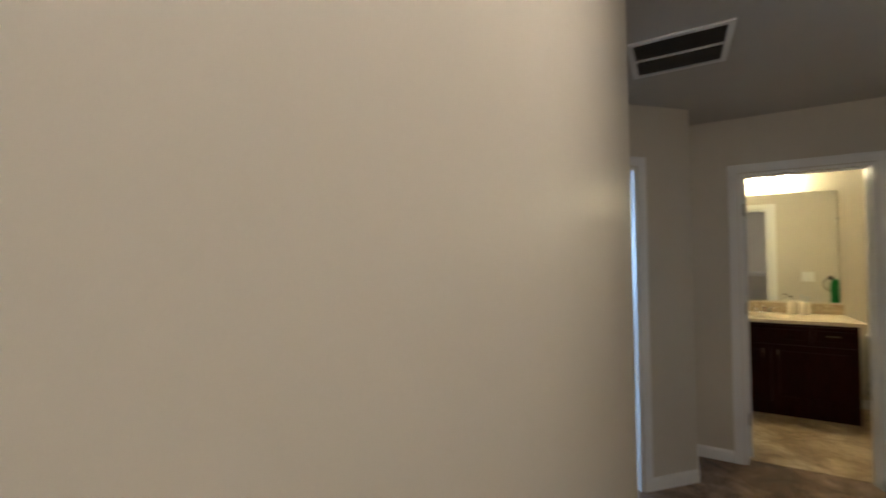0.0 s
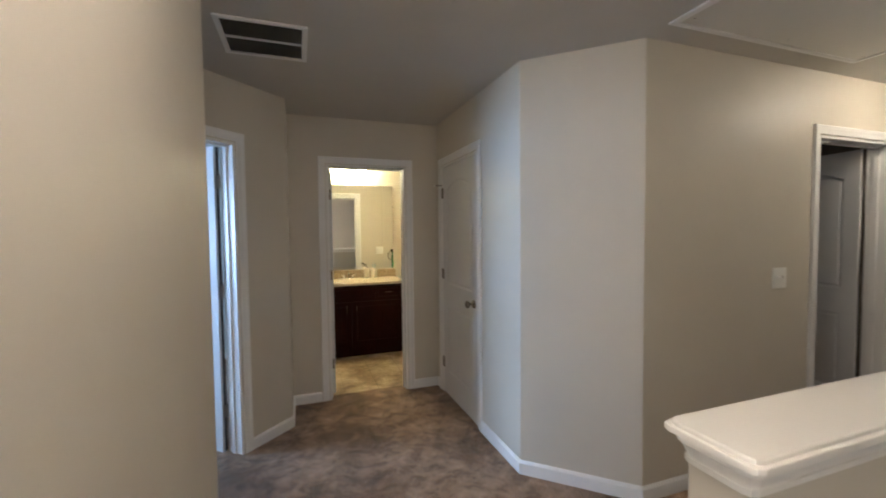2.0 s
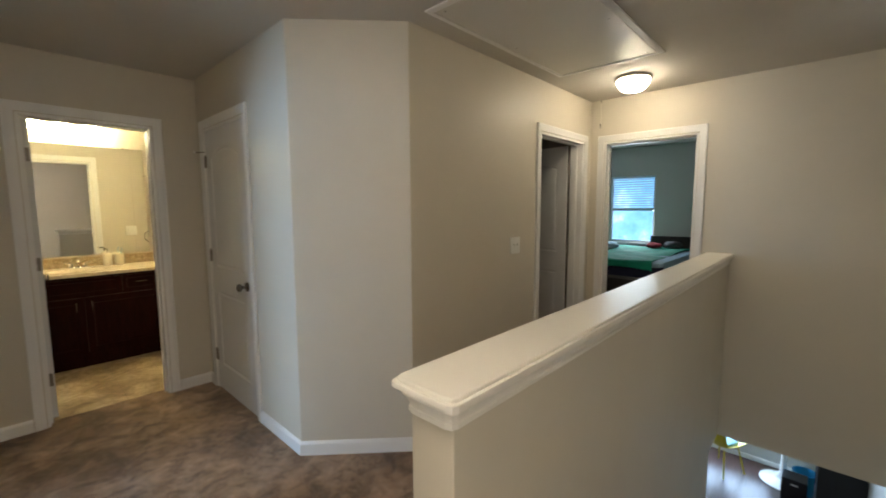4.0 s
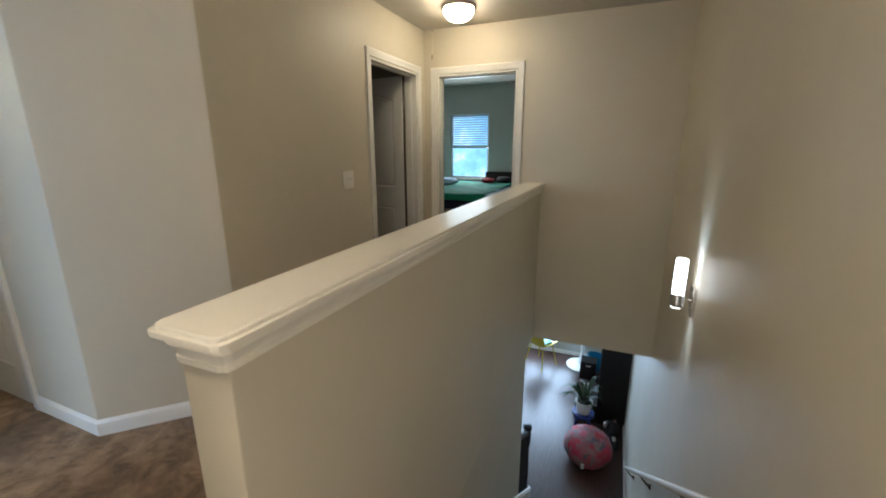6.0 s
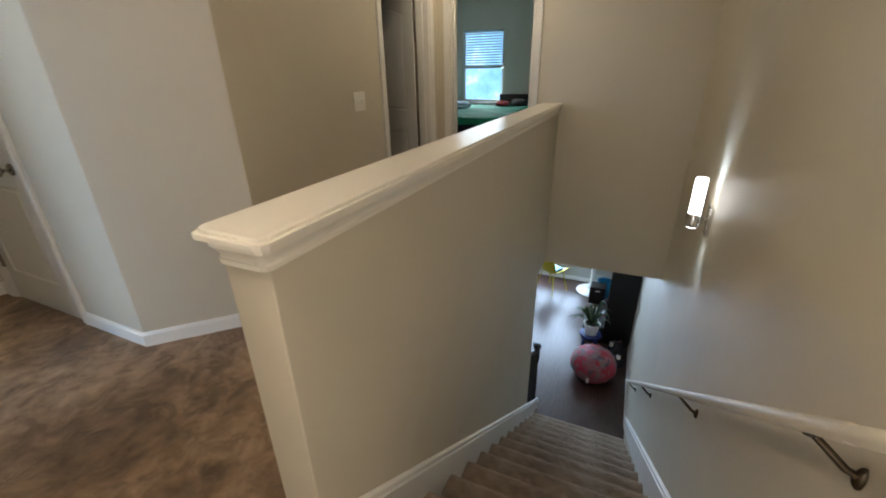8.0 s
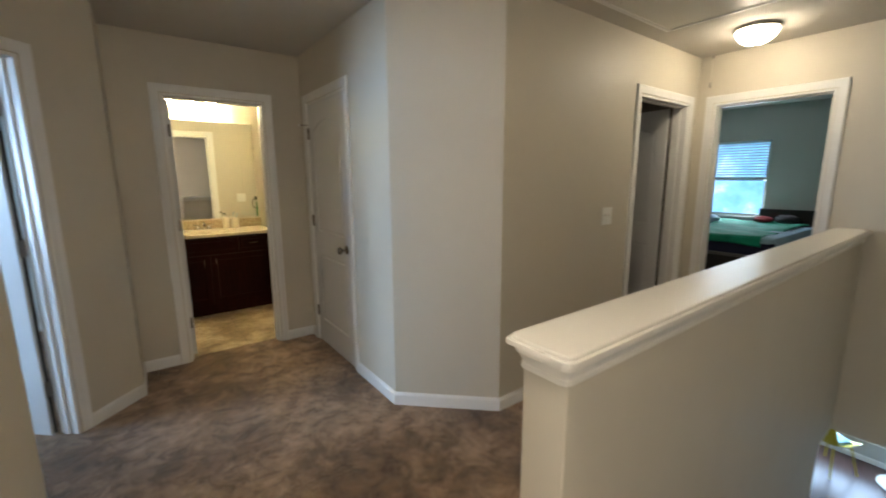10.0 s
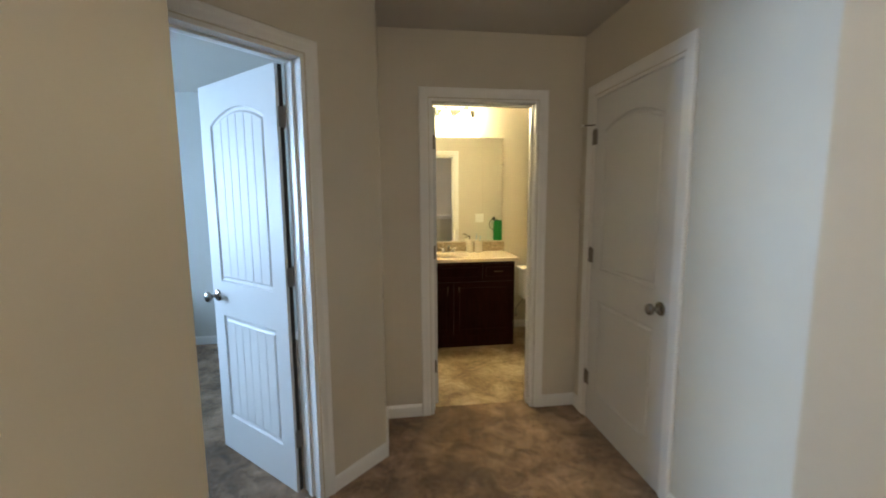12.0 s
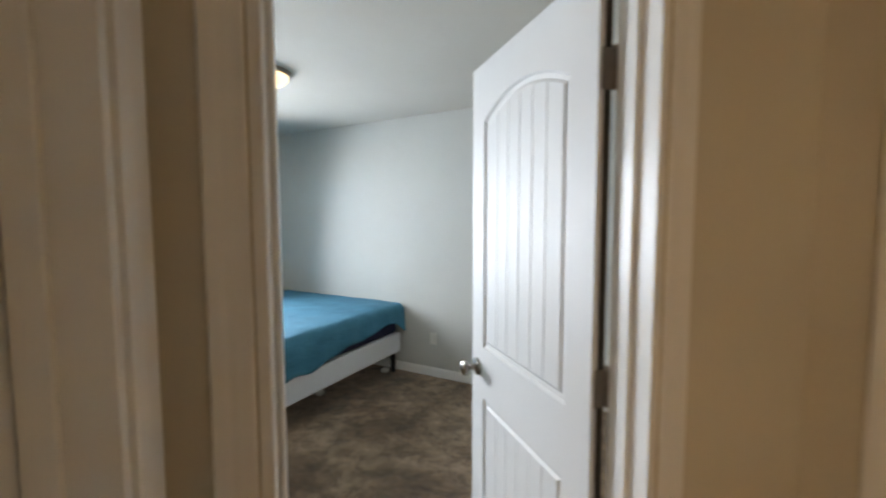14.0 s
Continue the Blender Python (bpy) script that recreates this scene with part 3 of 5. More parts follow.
door_set("door_2", pose(0.61, 3.71, 0), 0.70, 2.045, 0.12, "white bathroom doorway with its door folded back inside",
         ("left", 92, True, "white moulded bathroom door opened inwards", 0.127))
door_set("door_3", pose(1.61, 3.56, 0, 0, 0, -90), 0.77, 2.045, 0.12, "white closed two-panel linen closet door with arched top panel",
         ("left", 0, False, "white moulded closet door with smooth raised panels", -0.005), stop_at=0.078)
door_set("door_4", pose(3.50, 1.74, 0), 0.80, 2.045, 0.12, "white doorway to a dark room with its panel door open inwards",
         ("right", -97, False, "white moulded two-panel door", 0.127))
door_set("door_5", pose(4.45, 1.60, 0, 0, 0, -90), 0.77, 2.045, 0.12, "white open doorway of the far bedroom")

# stairs
RUN, RISE, X0 = 0.255, 0.196, 1.22
stairs = thing("staircase", pose(X0, 0, 0), "straight carpeted staircase going down between beige walls", "staircase")
stairs["kind"] = "structure"
bm = bmesh.new()


def step_mesh(depth):
    bm = bmesh.new()
    prof = [(-depth, 0.0), (-0.075, 0.0), (-0.036, -0.003), (-0.012, -0.011), (0.0, -0.027), (-0.004, -0.043), (-0.022, -0.052), (-0.032, -0.056), (-0.034, -0.235), (-depth, -0.235)]
    loft([[(x, y, z) for x, z in prof] for y in (-0.485, 0.557)], bm=bm)
    return bm


landing = part("landing_nosing", step_mesh(0.05), M_STAIR, stairs, "carpeted landing edge", smooth=True)
proto = None
for k in range(1, 14):
    if proto is None:
        proto = part("step", step_mesh(RUN + 0.02), M_STAIR, stairs, "beige-brown carpeted stair tread", smooth=True)
        ob = proto
    else:
        ob = proto.copy()
        scene.collection.objects.link(ob)
    ob.location = (RUN * k, 0, -RISE * k)


def slope(x):
    return -(x - X0) * RISE / RUN


def skirt_board(name, y, out, x1):
    """The white board that follows the stairs along a wall at y, out 1 or -1 into the stairs."""
    xa = 1.06
    bm = bmesh.new()
    prof = [(0.0, -0.28), (0.014, -0.28), (0.014, 0.115), (0.022, 0.118), (0.022, 0.128), (0.014, 0.131), (0.013, 0.150), (0.018, 0.153), (0.018, 0.160), (0.006, 0.166), (0.0, 0.166)]
    loops = []
    for x, z in ((xa, slope(X0 - 0.08)), (X0 - 0.08, slope(X0 - 0.08)), (x1, slope(x1))):
        loops.append([(x, y + out * w, max(z + h, LOW + (0.0 if h < 0 else h))) for w, h in prof])
    loft(loops, bm=bm)
    return link_mesh(name, bm, M_TRIM, None, "white painted stair skirting board", "structure", smooth=True)


skirt_board("skirting_north", 0.572, -1, 4.80)
skirt_board("skirting_south", -0.5, 1, 4.92)

# roofless bits of the setting outside: the ground
M_GROUND = mat("grass_ground", (0.07, 0.10, 0.04), 0.95)
base_of(M_GROUND, ramp(M_GROUND, noise_node(M_GROUND, 0.8, 6), [(0.3, (0.05, 0.08, 0.03)), (0.7, (0.10, 0.13, 0.06))]))
link_mesh("ground", boxes((-400, -400, LOW - 0.4, 400, 400, LOW - 0.25)), M_GROUND, kind="structure")


# ---- fixtures of the hall ----
def flush_light(m, r, shade, label, rim, depth=0.075):
    root = thing("ceiling_light", m, label, "ceiling light")
    part("pan", lathe([(r + 0.004, 0.0), (r + 0.006, -0.012), (r, -0.024), (r - 0.012, -0.026)], 40), rim, root, "metal rim", smooth=True)
    prof = [((r - 0.012) * math.cos(a), -0.024 - depth * math.sin(a)) for a in [radians(7.5 * k) for k in range(12)]] + [(0.004, -0.024 - depth)]
    part("shade", lathe(prof, 40), shade, root, "glowing frosted glass bowl", smooth=True)
    part("finial", lathe([(0.011, -0.022 - depth), (0.012, -0.028 - depth), (0.006, -0.036 - depth), (0.001, -0.040 - depth)], 14), M_NICKEL, root, smooth=True)
    return root


flush_light(pose(3.93, 1.19, H), 0.132, M_DOME, "lit flush ceiling light with a frosted glass bowl in the hall", M_NICKEL, 0.092)
flush_light(pose(0.48, 0.50, H), 0.155, M_BRIGHT_DOME, "bright flush ceiling light over the top of the stairs", M_NICKEL)
flush_light(pose(-2.30, 3.96, H), 0.155, M_DIM_DOME, "flush ceiling light with dark metal rim above the bed", M_HINGE)

hatch = thing("attic_hatch", pose(2.785, 1.225, H), "white attic access panel with a wide moulded frame in the ceiling", "attic hatch")
part("frame", sweep([(-0.688, -0.333), (0.688, -0.333), (0.688, 0.333), (-0.688, 0.333)][::-1], [(0.0, -0.001), (0.0, -0.012), (-0.008, -0.016), (-0.026, -0.013), (-0.034, -0.009), (-0.034, -0.001)], closed=True), M_TRIM, hatch, smooth=True)
part("panel", boxes((-0.684, -0.329, -0.010, 0.684, 0.329, 0.004), bevel=0.002), M_HATCH, hatch, "painted plywood hatch panel")
for x, y in ((0.655, -0.285), (0.655, 0.285), (-0.655, 0.285), (-0.655, -0.285), (0.0, -0.285), (0.0, 0.285)):
    part("screw", lathe([(0.005, -0.0075), (0.005, -0.0100), (0.001, -0.0105)], 10, center=(x, y, 0)), M_NICKEL, hatch, "small steel screw")

vent = thing("ceiling_vent", pose(0.245, 2.37, H), "white return air grille with two dark louvred bays in the ceiling", "air vent")
part("frame", boxes((-0.205, -0.205, -0.010, 0.205, -0.178, 0), (-0.205, 0.178, -0.010, 0.205, 0.205, 0), (-0.205, -0.178, -0.010, -0.178, 0.178, 0), (0.178, -0.178, -0.010, 0.205, 0.178, 0), (-0.178, -0.006, -0.010, 0.178, 0.006, 0), bevel=0.003), M_TRIM, vent)
# no duct is built; a near-black sheet stands in for its shade
part("backing", boxes((-0.18, -0.18, -0.0015, 0.18, 0.18, -0.0005)), M_DARK, vent, "flat dark sheet in place of the shaded duct")
for k in range(28):
    y = -0.172 + 0.344 * (k + 0.5) / 28
    if abs(y) > 0.008:
        bm = bmesh.new()
        loft([[(x, y - 0.004, -0.008), (x, y - 0.0032, -0.0084), (x, y + 0.005, -0.0026), (x, y + 0.0042, -0.0022)] for x in (-0.178, 0.178)], bm=bm)
        part("slat", bm, M_VENT, vent)

def switch_plate(m, gangs, label):
    root = thing("light_switch", m, label, "light switch")
    w = 0.080 + 0.046 * (gangs - 1)
    part("plate", boxes((-w / 2, -0.007, -0.063, w / 2, 0, 0.063), bevel=0.0035, seg=3), M_PLATE, root, smooth=True)
    for g in range(gangs):
        x = (g - (gangs - 1) / 2) * 0.046
        part("toggle", boxes((x - 0.005, -0.017, -0.002, x + 0.005, -0.005, 0.016), bevel=0.002), M_PLATE, root, "small white toggle")
        for z in (-0.030, 0.030):
            part("screw", lathe([(0.003, -0.0065), (0.0025, -0.0075)], 8, "y", center=(x, 0, z)), M_PLATE, root)
    return root


switch_plate(pose(3.145, 1.74, 1.155), 2, "white double toggle switch plate on the beige wall")
switch_plate(pose(1.684, 3.83, 1.147, 0, 0, 180), 2, "white switch plate inside the bathroom")


def outlet(m, label):
    root = thing("wall_outlet", m, label, "electrical outlet")
    part("plate", boxes((-0.035, -0.006, -0.057, 0.035, 0, 0.057), bevel=0.0035, seg=3), M_PLATE, root, smooth=True)
    for z in (-0.020, 0.020):
        part("socket", boxes((-0.017, -0.009, z - 0.014, 0.017, -0.005, z + 0.014), bevel=0.004), M_PLATE, root)
    return root


hall_outlet = outlet(pose(2.80, 1.74, 0.37), "white outlet plate low on the beige wall")
night = thing("night_light", pose(2.80, 1.731, 0.385), "small white plug-in night light in the outlet", "night light")
part("body", boxes((-0.022, -0.030, -0.030, 0.022, 0, 0.030), bevel=0.007, seg=3), M_PLATE, night, smooth=True)
outlet(pose(-1.852, 5.38, 0.36), "white outlet on the pale bedroom wall")

cord = thing("hanging_cord", pose(4.447, 1.645, 0), "thin loose cord hanging from the ceiling corner", "cord")
part("strand", tube([(0, 0, 2.43), (-0.004, 0.004, 2.38), (-0.003, -0.003, 2.30), (-0.006, 0.002, 2.22)], 0.0022, 6), M_RAIL, cord)
part("hook", tube([(0, -0.002, 2.432), (-0.012, -0.002, 2.428), (-0.014, -0.002, 2.416)], 0.004, 6), M_HINGE, cord, "small dark hook")
part("tassel", lathe([(0.003, 2.225), (0.006, 2.21), (0.005, 2.185), (0.001, 2.18)], 10, center=(-0.006, 0.002, 0)), M_HINGE, cord, "small dark end of the cord")

pin = thing("hinge_door_stop", pose(1.602, 3.535, 1.87), "small steel hinge-pin door stop on the closet door", "door stop")
part("arm", tube([(0, 0, 0), (-0.030, 0.020, 0.0), (-0.052, 0.034, 0.0)], 0.004, 8), M_HINGE, pin)
part("bumper", lathe([(0.008, 0), (0.009, 0.006), (0.006, 0.012), (0.001, 0.013)], 12, "x", center=(-0.066, 0.036, 0)), M_PLATE, pin, "white rubber bumper")

hook = thing("picture_nail", pose(0.083, 1.435, 2.265), "small nail with a paper tag high on the wall end", "nail")
part("shank", tube([(-0.002, 0, 0), (0.014, 0, 0.002)], 0.0025, 8), M_HINGE, hook)
part("head", lathe([(0.005, 0.013), (0.005, 0.015), (0.001, 0.016)], 10, "x"), M_HINGE, hook)
part("tag", boxes((0.002, -0.012, -0.022, 0.003, 0.012, 0.008)), M_PLATE, hook, "small pale paper tag")

# stair sconce
sconce = thing("wall_sconce", pose(3.10, -0.5, 0.575), "lit tubular wall sconce with chrome base above the stairs", "wall light")
part("back_plate", boxes((-0.042, 0.0, -0.085, 0.042, 0.020, 0.075), bevel=0.004, seg=3), M_CHROME, sconce, smooth=True)
part("arm", tube([(0, 0.012, 0.0), (0, 0.085, 0.0)], 0.008, 12), M_CHROME, sconce, smooth=True)
part("cup", lathe([(0.030, -0.045), (0.034, -0.043), (0.034, 0.026), (0.031, 0.030)], 28, center=(0, 0.083, 0)), M_CHROME, sconce, "polished chrome cup", smooth=True)
part("shade", lathe([(0.029, 0.030), (0.030, 0.034), (0.030, 0.222), (0.027, 0.226), (0.001, 0.227)], 28, center=(0, 0.083, 0)), M_TUBE, sconce, "glowing frosted glass tube", smooth=True)
part("lower_lens", lathe([(0.029, -0.046), (0.026, -0.049), (0.001, -0.050)], 24, center=(0, 0.083, 0)), M_TUBE, sconce, "glowing underside lens")

spot("sconce_up", 14, (0.60, 0.80, 1.0), look((3.10, -0.462, 0.69), (3.10, -0.478, 1.6)), 74, 1.0)
spot("sconce_down", 4, (0.60, 0.80, 1.0), look((3.10, -0.440, 0.515), (3.10, -0.472, 0.0)), 74, 1.0)
# handrail
rail = thing("handrail", pose(0, 0, 0), "cream painted round handrail on the stair wall", "handrail")


def rail_z(x):
    return 0.82 - (x - 1.29) * 0.79


part("rail", tube([(1.30, -0.425, rail_z(1.30)), (4.86, -0.425, rail_z(4.86))], 0.0178, 16), M_RAIL, rail, smooth=True)
part("rail_end", loft([[(x, -0.425 + r * math.cos(a), rail_z(x) + r * 1.05 * math.sin(a)) for a in [2 * math.pi * k / 18 for k in range(18)]] for x, r in ((1.181, 0.004), (1.182, 0.0145), (1.185, 0.0175), (1.191, 0.0190), (1.297, 0.0190))]), M_RAIL, rail, "cream painted end piece", smooth=True)
for x in (1.362, 2.34, 3.60, 4.62):
    z = rail_z(x)
    b = part("bracket", tube([(x, -0.490, z - 0.085), (x + 0.004, -0.474, z - 0.080), (x + 0.014, -0.446, z - 0.056), (x + 0.026, -0.428, z - 0.044)], 0.0072, 10), M_BRONZE, rail, "worn bronze rail bracket", smooth=True)
    part("wall_plate", loft([[(x + a * 0.011 * w, y, z - 0.090 + c * 0.026 * w) for a, c in [(math.cos(q * math.pi / 8), math.sin(q * math.pi / 8)) for q in range(16)]] for y, w in ((-0.4998, 1.0), (-0.495, 1.0), (-0.490, 0.75), (-0.486, 0.4))]), M_BRONZE, b, "oval bronze wall plate", smooth=True)
    part("saddle", tube([(x + 0.010, -0.425, rail_z(x + 0.010) - 0.022), (x + 0.048, -0.425, rail_z(x + 0.048) - 0.022)], 0.0055, 8), M_BRONZE, b)


# ---- bathroom ----
floor = thing("floor_bath", pose(0, 0, 0), "mottled tan vinyl tile bathroom floor", "floor")
floor["kind"] = "structure"
part("underlay", boxes((0.25, 3.80, -0.05, 2.50, 5.50, -0.002)), M_GROUT, floor)
tile_mesh = None
TS = 0.305
for i in range(8):
    for j in range(6):
        if tile_mesh is None:
            t0 = part("tile", boxes((0.0006, 0.0006, -0.004, TS - 0.0006, TS - 0.0006, 0.001), bevel=0.0006, seg=1), M_VINYL, floor)
            tile_mesh, ob = t0.data, t0
        else:
            ob = new("tile", tile_mesh)
            ob.parent = floor
        ob.location = (0.26 + TS * i - (0.12 if i else 0.0), 3.802 + TS * j, 0)
        if i == 0:
            ob.location.x = 0.14

vanity = thing("vanity_cabinet", pose(0.35, 4.90, 0), "dark cherry bathroom vanity cabinet with two doors and a drawer", "cabinet")
VW = 1.20
part("body", boxes((0, 0, 0.10, VW, 0.53, 0.838), (0.0, 0.012, 0.0, VW, 0.53, 0.10)), M_CHERRY, vanity)
part("toe_kick", boxes((0.0, 0.003, 0.0, VW, 0.011, 0.10)), M_CHERRY, vanity, "black recessed plinth")


def shaker(w, h, t=0.020, rail_w=0.055):
    """A frame-and-panel door front in one piece, its face at y 0."""
    def ring(d, y):
        return [(d, y, d), (w - d, y, d), (w - d, y, h - d), (d, y, h - d)]
    return loft([ring(0.0, t), ring(0.0, 0.0015), ring(0.0015, 0.0), ring(rail_w, 0.0), ring(rail_w + 0.004, 0.009)])


def pull(length, vertical):
    h = length / 2
    a = [(0, 0, -h), (0, -0.022, -h + 0.008), (0, -0.026, 0), (0, -0.022, h - 0.008), (0, 0, h)]
    if not vertical:
        a = [(z, y, 0) for x, y, z in a]
    return tube(a, 0.0045, 8)


for x, w, hx in ((0.012, 0.580, 0.540), (0.602, 0.586, 0.648)):
    d = part("cabinet_door", shaker(w, 0.52), M_CHERRY, vanity, "dark cherry shaker door")
    d.location = (x, -0.020, 0.125)
    h = part("handle", pull(0.10, True), M_NICKEL, d, "brushed nickel bar handle", smooth=True)
    h.location = (hx - x, 0, 0.44)
false_front = part("false_front", shaker(0.86, 0.155, rail_w=0.030), M_CHERRY, vanity)
false_front.location = (0.012, -0.020, 0.662)
drawer = part("drawer_front", shaker(0.306, 0.155, rail_w=0.030), M_CHERRY, vanity)
drawer.location = (0.882, -0.020, 0.662)
h = part("handle", pull(0.10, False), M_NICKEL, drawer, "brushed nickel bar handle", smooth=True)
h.location = (0.145, 0, 0.085)

counter = thing("marble_worktop", pose(0.327, 4.868, 0.838), "cream marble vanity top with integral oval basin and backsplash", "worktop")
CW, CD = 1.27, 0.566
bm = bmesh.new()
n = 40
rim = [Vector((0.62 + 0.215 * math.cos(2 * math.pi * k / n), 0.27 + 0.155 * math.sin(2 * math.pi * k / n), 0)) for k in range(n)]
edge = []
for k in range(n):
    a = 2 * math.pi * k / n
    c, s = math.cos(a), math.sin(a)
    lim = min((CW - 0.62) / c if c > 1e-6 else 0.62 / -c if c < -1e-6 else 9, (CD - 0.27) / s if s > 1e-6 else 0.27 / -s if s < -1e-6 else 9)
    edge.append(Vector((0.62 + c * lim, 0.27 + s * lim, 0)))
for q, target in ((Vector((0, 0)), 0), (Vector((CW, 0)), 0), (Vector((CW, CD)), 0), (Vector((0, CD)), 0)):
    k = min(range(n), key=lambda i: (edge[i].xy - q).length)
    edge[k] = Vector((q.x, q.y, 0))
loops = [[Vector((e.x, e.y, 0)) for e in edge], [Vector((e.x, e.y, 0.028)) for e in edge],
         [Vector((min(max(e.x, 0.004), CW - 0.004), min(max(e.y, 0.004), CD - 0.004), 0.032)) for e in edge],
         [Vector((r.x, r.y, 0.032)) for r in rim]]
for f, z in ((0.97, 0.026), (0.90, -0.02), (0.75, -0.07), (0.45, -0.10), (0.10, -0.108)):
    loops.append([Vector((0.62 + (r.x - 0.62) * f, 0.27 + (r.y - 0.27) * f, z)) for r in rim])
loft(loops, False, True, bm)
part("slab", bm, M_MARBLE, counter, smooth=True)
for x0, x1 in ((0.0, 0.30), (0.302, 0.602), (0.604, 0.904), (0.906, 1.27)):
    part("backsplash_tile", boxes((x0, CD - 0.018, 0.032, x1, CD - 0.001, 0.128), bevel=0.002), M_SPLASH, counter, "brown and cream mottled backsplash tile")
part("backsplash_edge", boxes((0, CD - 0.020, 0.128, CW, CD - 0.001, 0.136), bevel=0.002), M_MARBLE, counter)

faucet = thing("faucet", pose(0.965, 5.335, 0.870), "chrome two-handle bathroom faucet", "faucet")
part("base", boxes((-0.075, -0.022, 0, 0.075, 0.022, 0.014), bevel=0.006, seg=3), M_CHROME, faucet, smooth=True)
part("spout", tube([(0, 0, 0.01), (0, 0, 0.055), (0, -0.03, 0.078), (0, -0.08, 0.078), (0, -0.105, 0.060)], 0.011, 12), M_CHROME, faucet, smooth=True)
for s in (-1, 1):
    k = part("tap_handle", lathe([(0.020, 0.012), (0.022, 0.030), (0.018, 0.046), (0.001, 0.050)], 16, center=(s * 0.052, 0, 0)), M_CHROME, faucet, smooth=True)
    part("lever", tube([(s * 0.052, 0, 0.044), (s * 0.100, -0.012, 0.060)], 0.006, 8), M_CHROME, k, smooth=True)

M_CERAMIC = mat("cream_ceramic", (0.72, 0.66, 0.54), 0.25)
soap = thing("soap_dispenser", pose(1.195, 5.33, 0.870), "cream ceramic soap dispenser with metal pump", "soap dispenser")
part("bottle", lathe([(0.034, 0), (0.037, 0.004), (0.037, 0.105), (0.030, 0.122), (0.014, 0.128), (0.013, 0.136)], 24), M_CERAMIC, soap, smooth=True)
part("pump", tube([(0, 0, 0.134), (0, 0, 0.170), (-0.012, -0.014, 0.176), (-0.032, -0.034, 0.170)], 0.006, 8), M_NICKEL, soap, smooth=True)
cup = thing("toothbrush_holder", pose(1.290, 5.33, 0.870), "cream ceramic toothbrush holder", "toothbrush holder")
part("cup", lathe([(0.038, 0), (0.042, 0.004), (0.042, 0.105), (0.036, 0.116), (0.030, 0.113), (0.030, 0.085), (0.001, 0.083)], 24), M_CERAMIC, cup, smooth=True)
part("toothbrush", tube([(0.01, 0.0, 0.085), (0.022, 0.006, 0.16), (0.025, 0.008, 0.175)], 0.004, 6), M_PALEBLUE, cup, "thin pale blue toothbrush")

mirror = thing("bathroom_mirror", pose(0.345, 5.434, 0.982), "large frameless wall mirror above the vanity", "mirror")
part("glass", boxes((0, -0.006, 0, 1.225, -0.001, 1.085), bevel=0.001, seg=1), M_MIRROR, mirror)
for x in (0.2, 1.05):
    part("clip", boxes((x, -0.010, 1.078, x + 0.02, -0.001, 1.092), bevel=0.001), M_CHROME, mirror, "small chrome mirror clip")
part("clip", boxes((1.216, -0.010, 0.80, 1.236, -0.001, 0.82), bevel=0.001), M_CHROME, mirror, "small chrome mirror clip")

vlight = thing("vanity_light", pose(0.95, 5.434, 2.30), "nickel vanity light bar with glowing bell glass shades", "vanity light")
part("bar", boxes((-0.31, -0.028, -0.035, 0.31, 0, 0.035), bevel=0.008, seg=3), M_NICKEL, vlight, smooth=True)
for x in (-0.20, 0.0, 0.20):
    a = part("arm", tube([(x, -0.02, 0.0), (x, -0.09, 0.045), (x, -0.125, 0.035)], 0.007, 8), M_NICKEL, vlight, smooth=True)
    part("cap", lathe([(0.004, 0.050), (0.020, 0.044), (0.026, 0.020), (0.026, 0.008)], 18, center=(x, -0.125, 0)), M_NICKEL, a, smooth=True)
    part("shade", lathe([(0.026, 0.010), (0.036, -0.010), (0.050, -0.060), (0.062, -0.118), (0.060, -0.118), (0.020, -0.020)], 24, center=(x, -0.125, 0)), M_VANITY, a, "glowing frosted bell shade", smooth=True)

towel_ring = thing("towel_ring", pose(1.90, 3.83, 1.135), "nickel towel ring on the bathroom wall", "towel ring")
part("rosette", lathe([(0.001, 0.0), (0.028, 0.0), (0.026, 0.012), (0.010, 0.016), (0.009, 0.045), (0.001, 0.046)], 18, "y"), M_NICKEL, towel_ring, smooth=True)
part("ring", tube([(0.08 * math.sin(a), 0.045, -0.08 + 0.08 * math.cos(a)) for a in [2 * math.pi * k / 24 for k in range(25)]], 0.005, 8), M_NICKEL, towel_ring, smooth=True)
towel = thing("green_towel", pose(2.055, 3.878, 0.815), "folded green towel hanging from the towel ring", "towel")
bm = bmesh.new()
loops = []
for z in [0.30 - 0.03 * k for k in range(11)]:
    w = 0.150 + 0.020 * min(1, (0.30 - z) / 0.06)
    ring = []
    for k in range(20):
        x = -w + 2 * w * k / 19
        ring.append((x, 0.016 + 0.008 * math.sin(k * 1.3) + 0.004 * math.sin(z * 30), z))
    for k in range(19, -1, -1):
        x = -w + 2 * w * k / 19
        ring.append((x, -0.014 + 0.006 * math.sin(k * 1.1 + 1), z))
    loops.append(ring)
loft(loops, bm=bm)
part("cloth", bm, M_GREEN_CLOTH, towel, smooth=True)

wc = thing("toilet", pose(1.955, 5.43, 0), "white porcelain two-piece toilet beside the vanity", "toilet")
def oval(cx, cy, rx, ry, z, n=28, egg=0.0):
    return [(cx + rx * math.cos(2 * math.pi * k / n), cy + (ry + (egg if math.sin(2 * math.pi * k / n) < 0 else 0)) * math.sin(2 * math.pi * k / n), z) for k in range(n)]


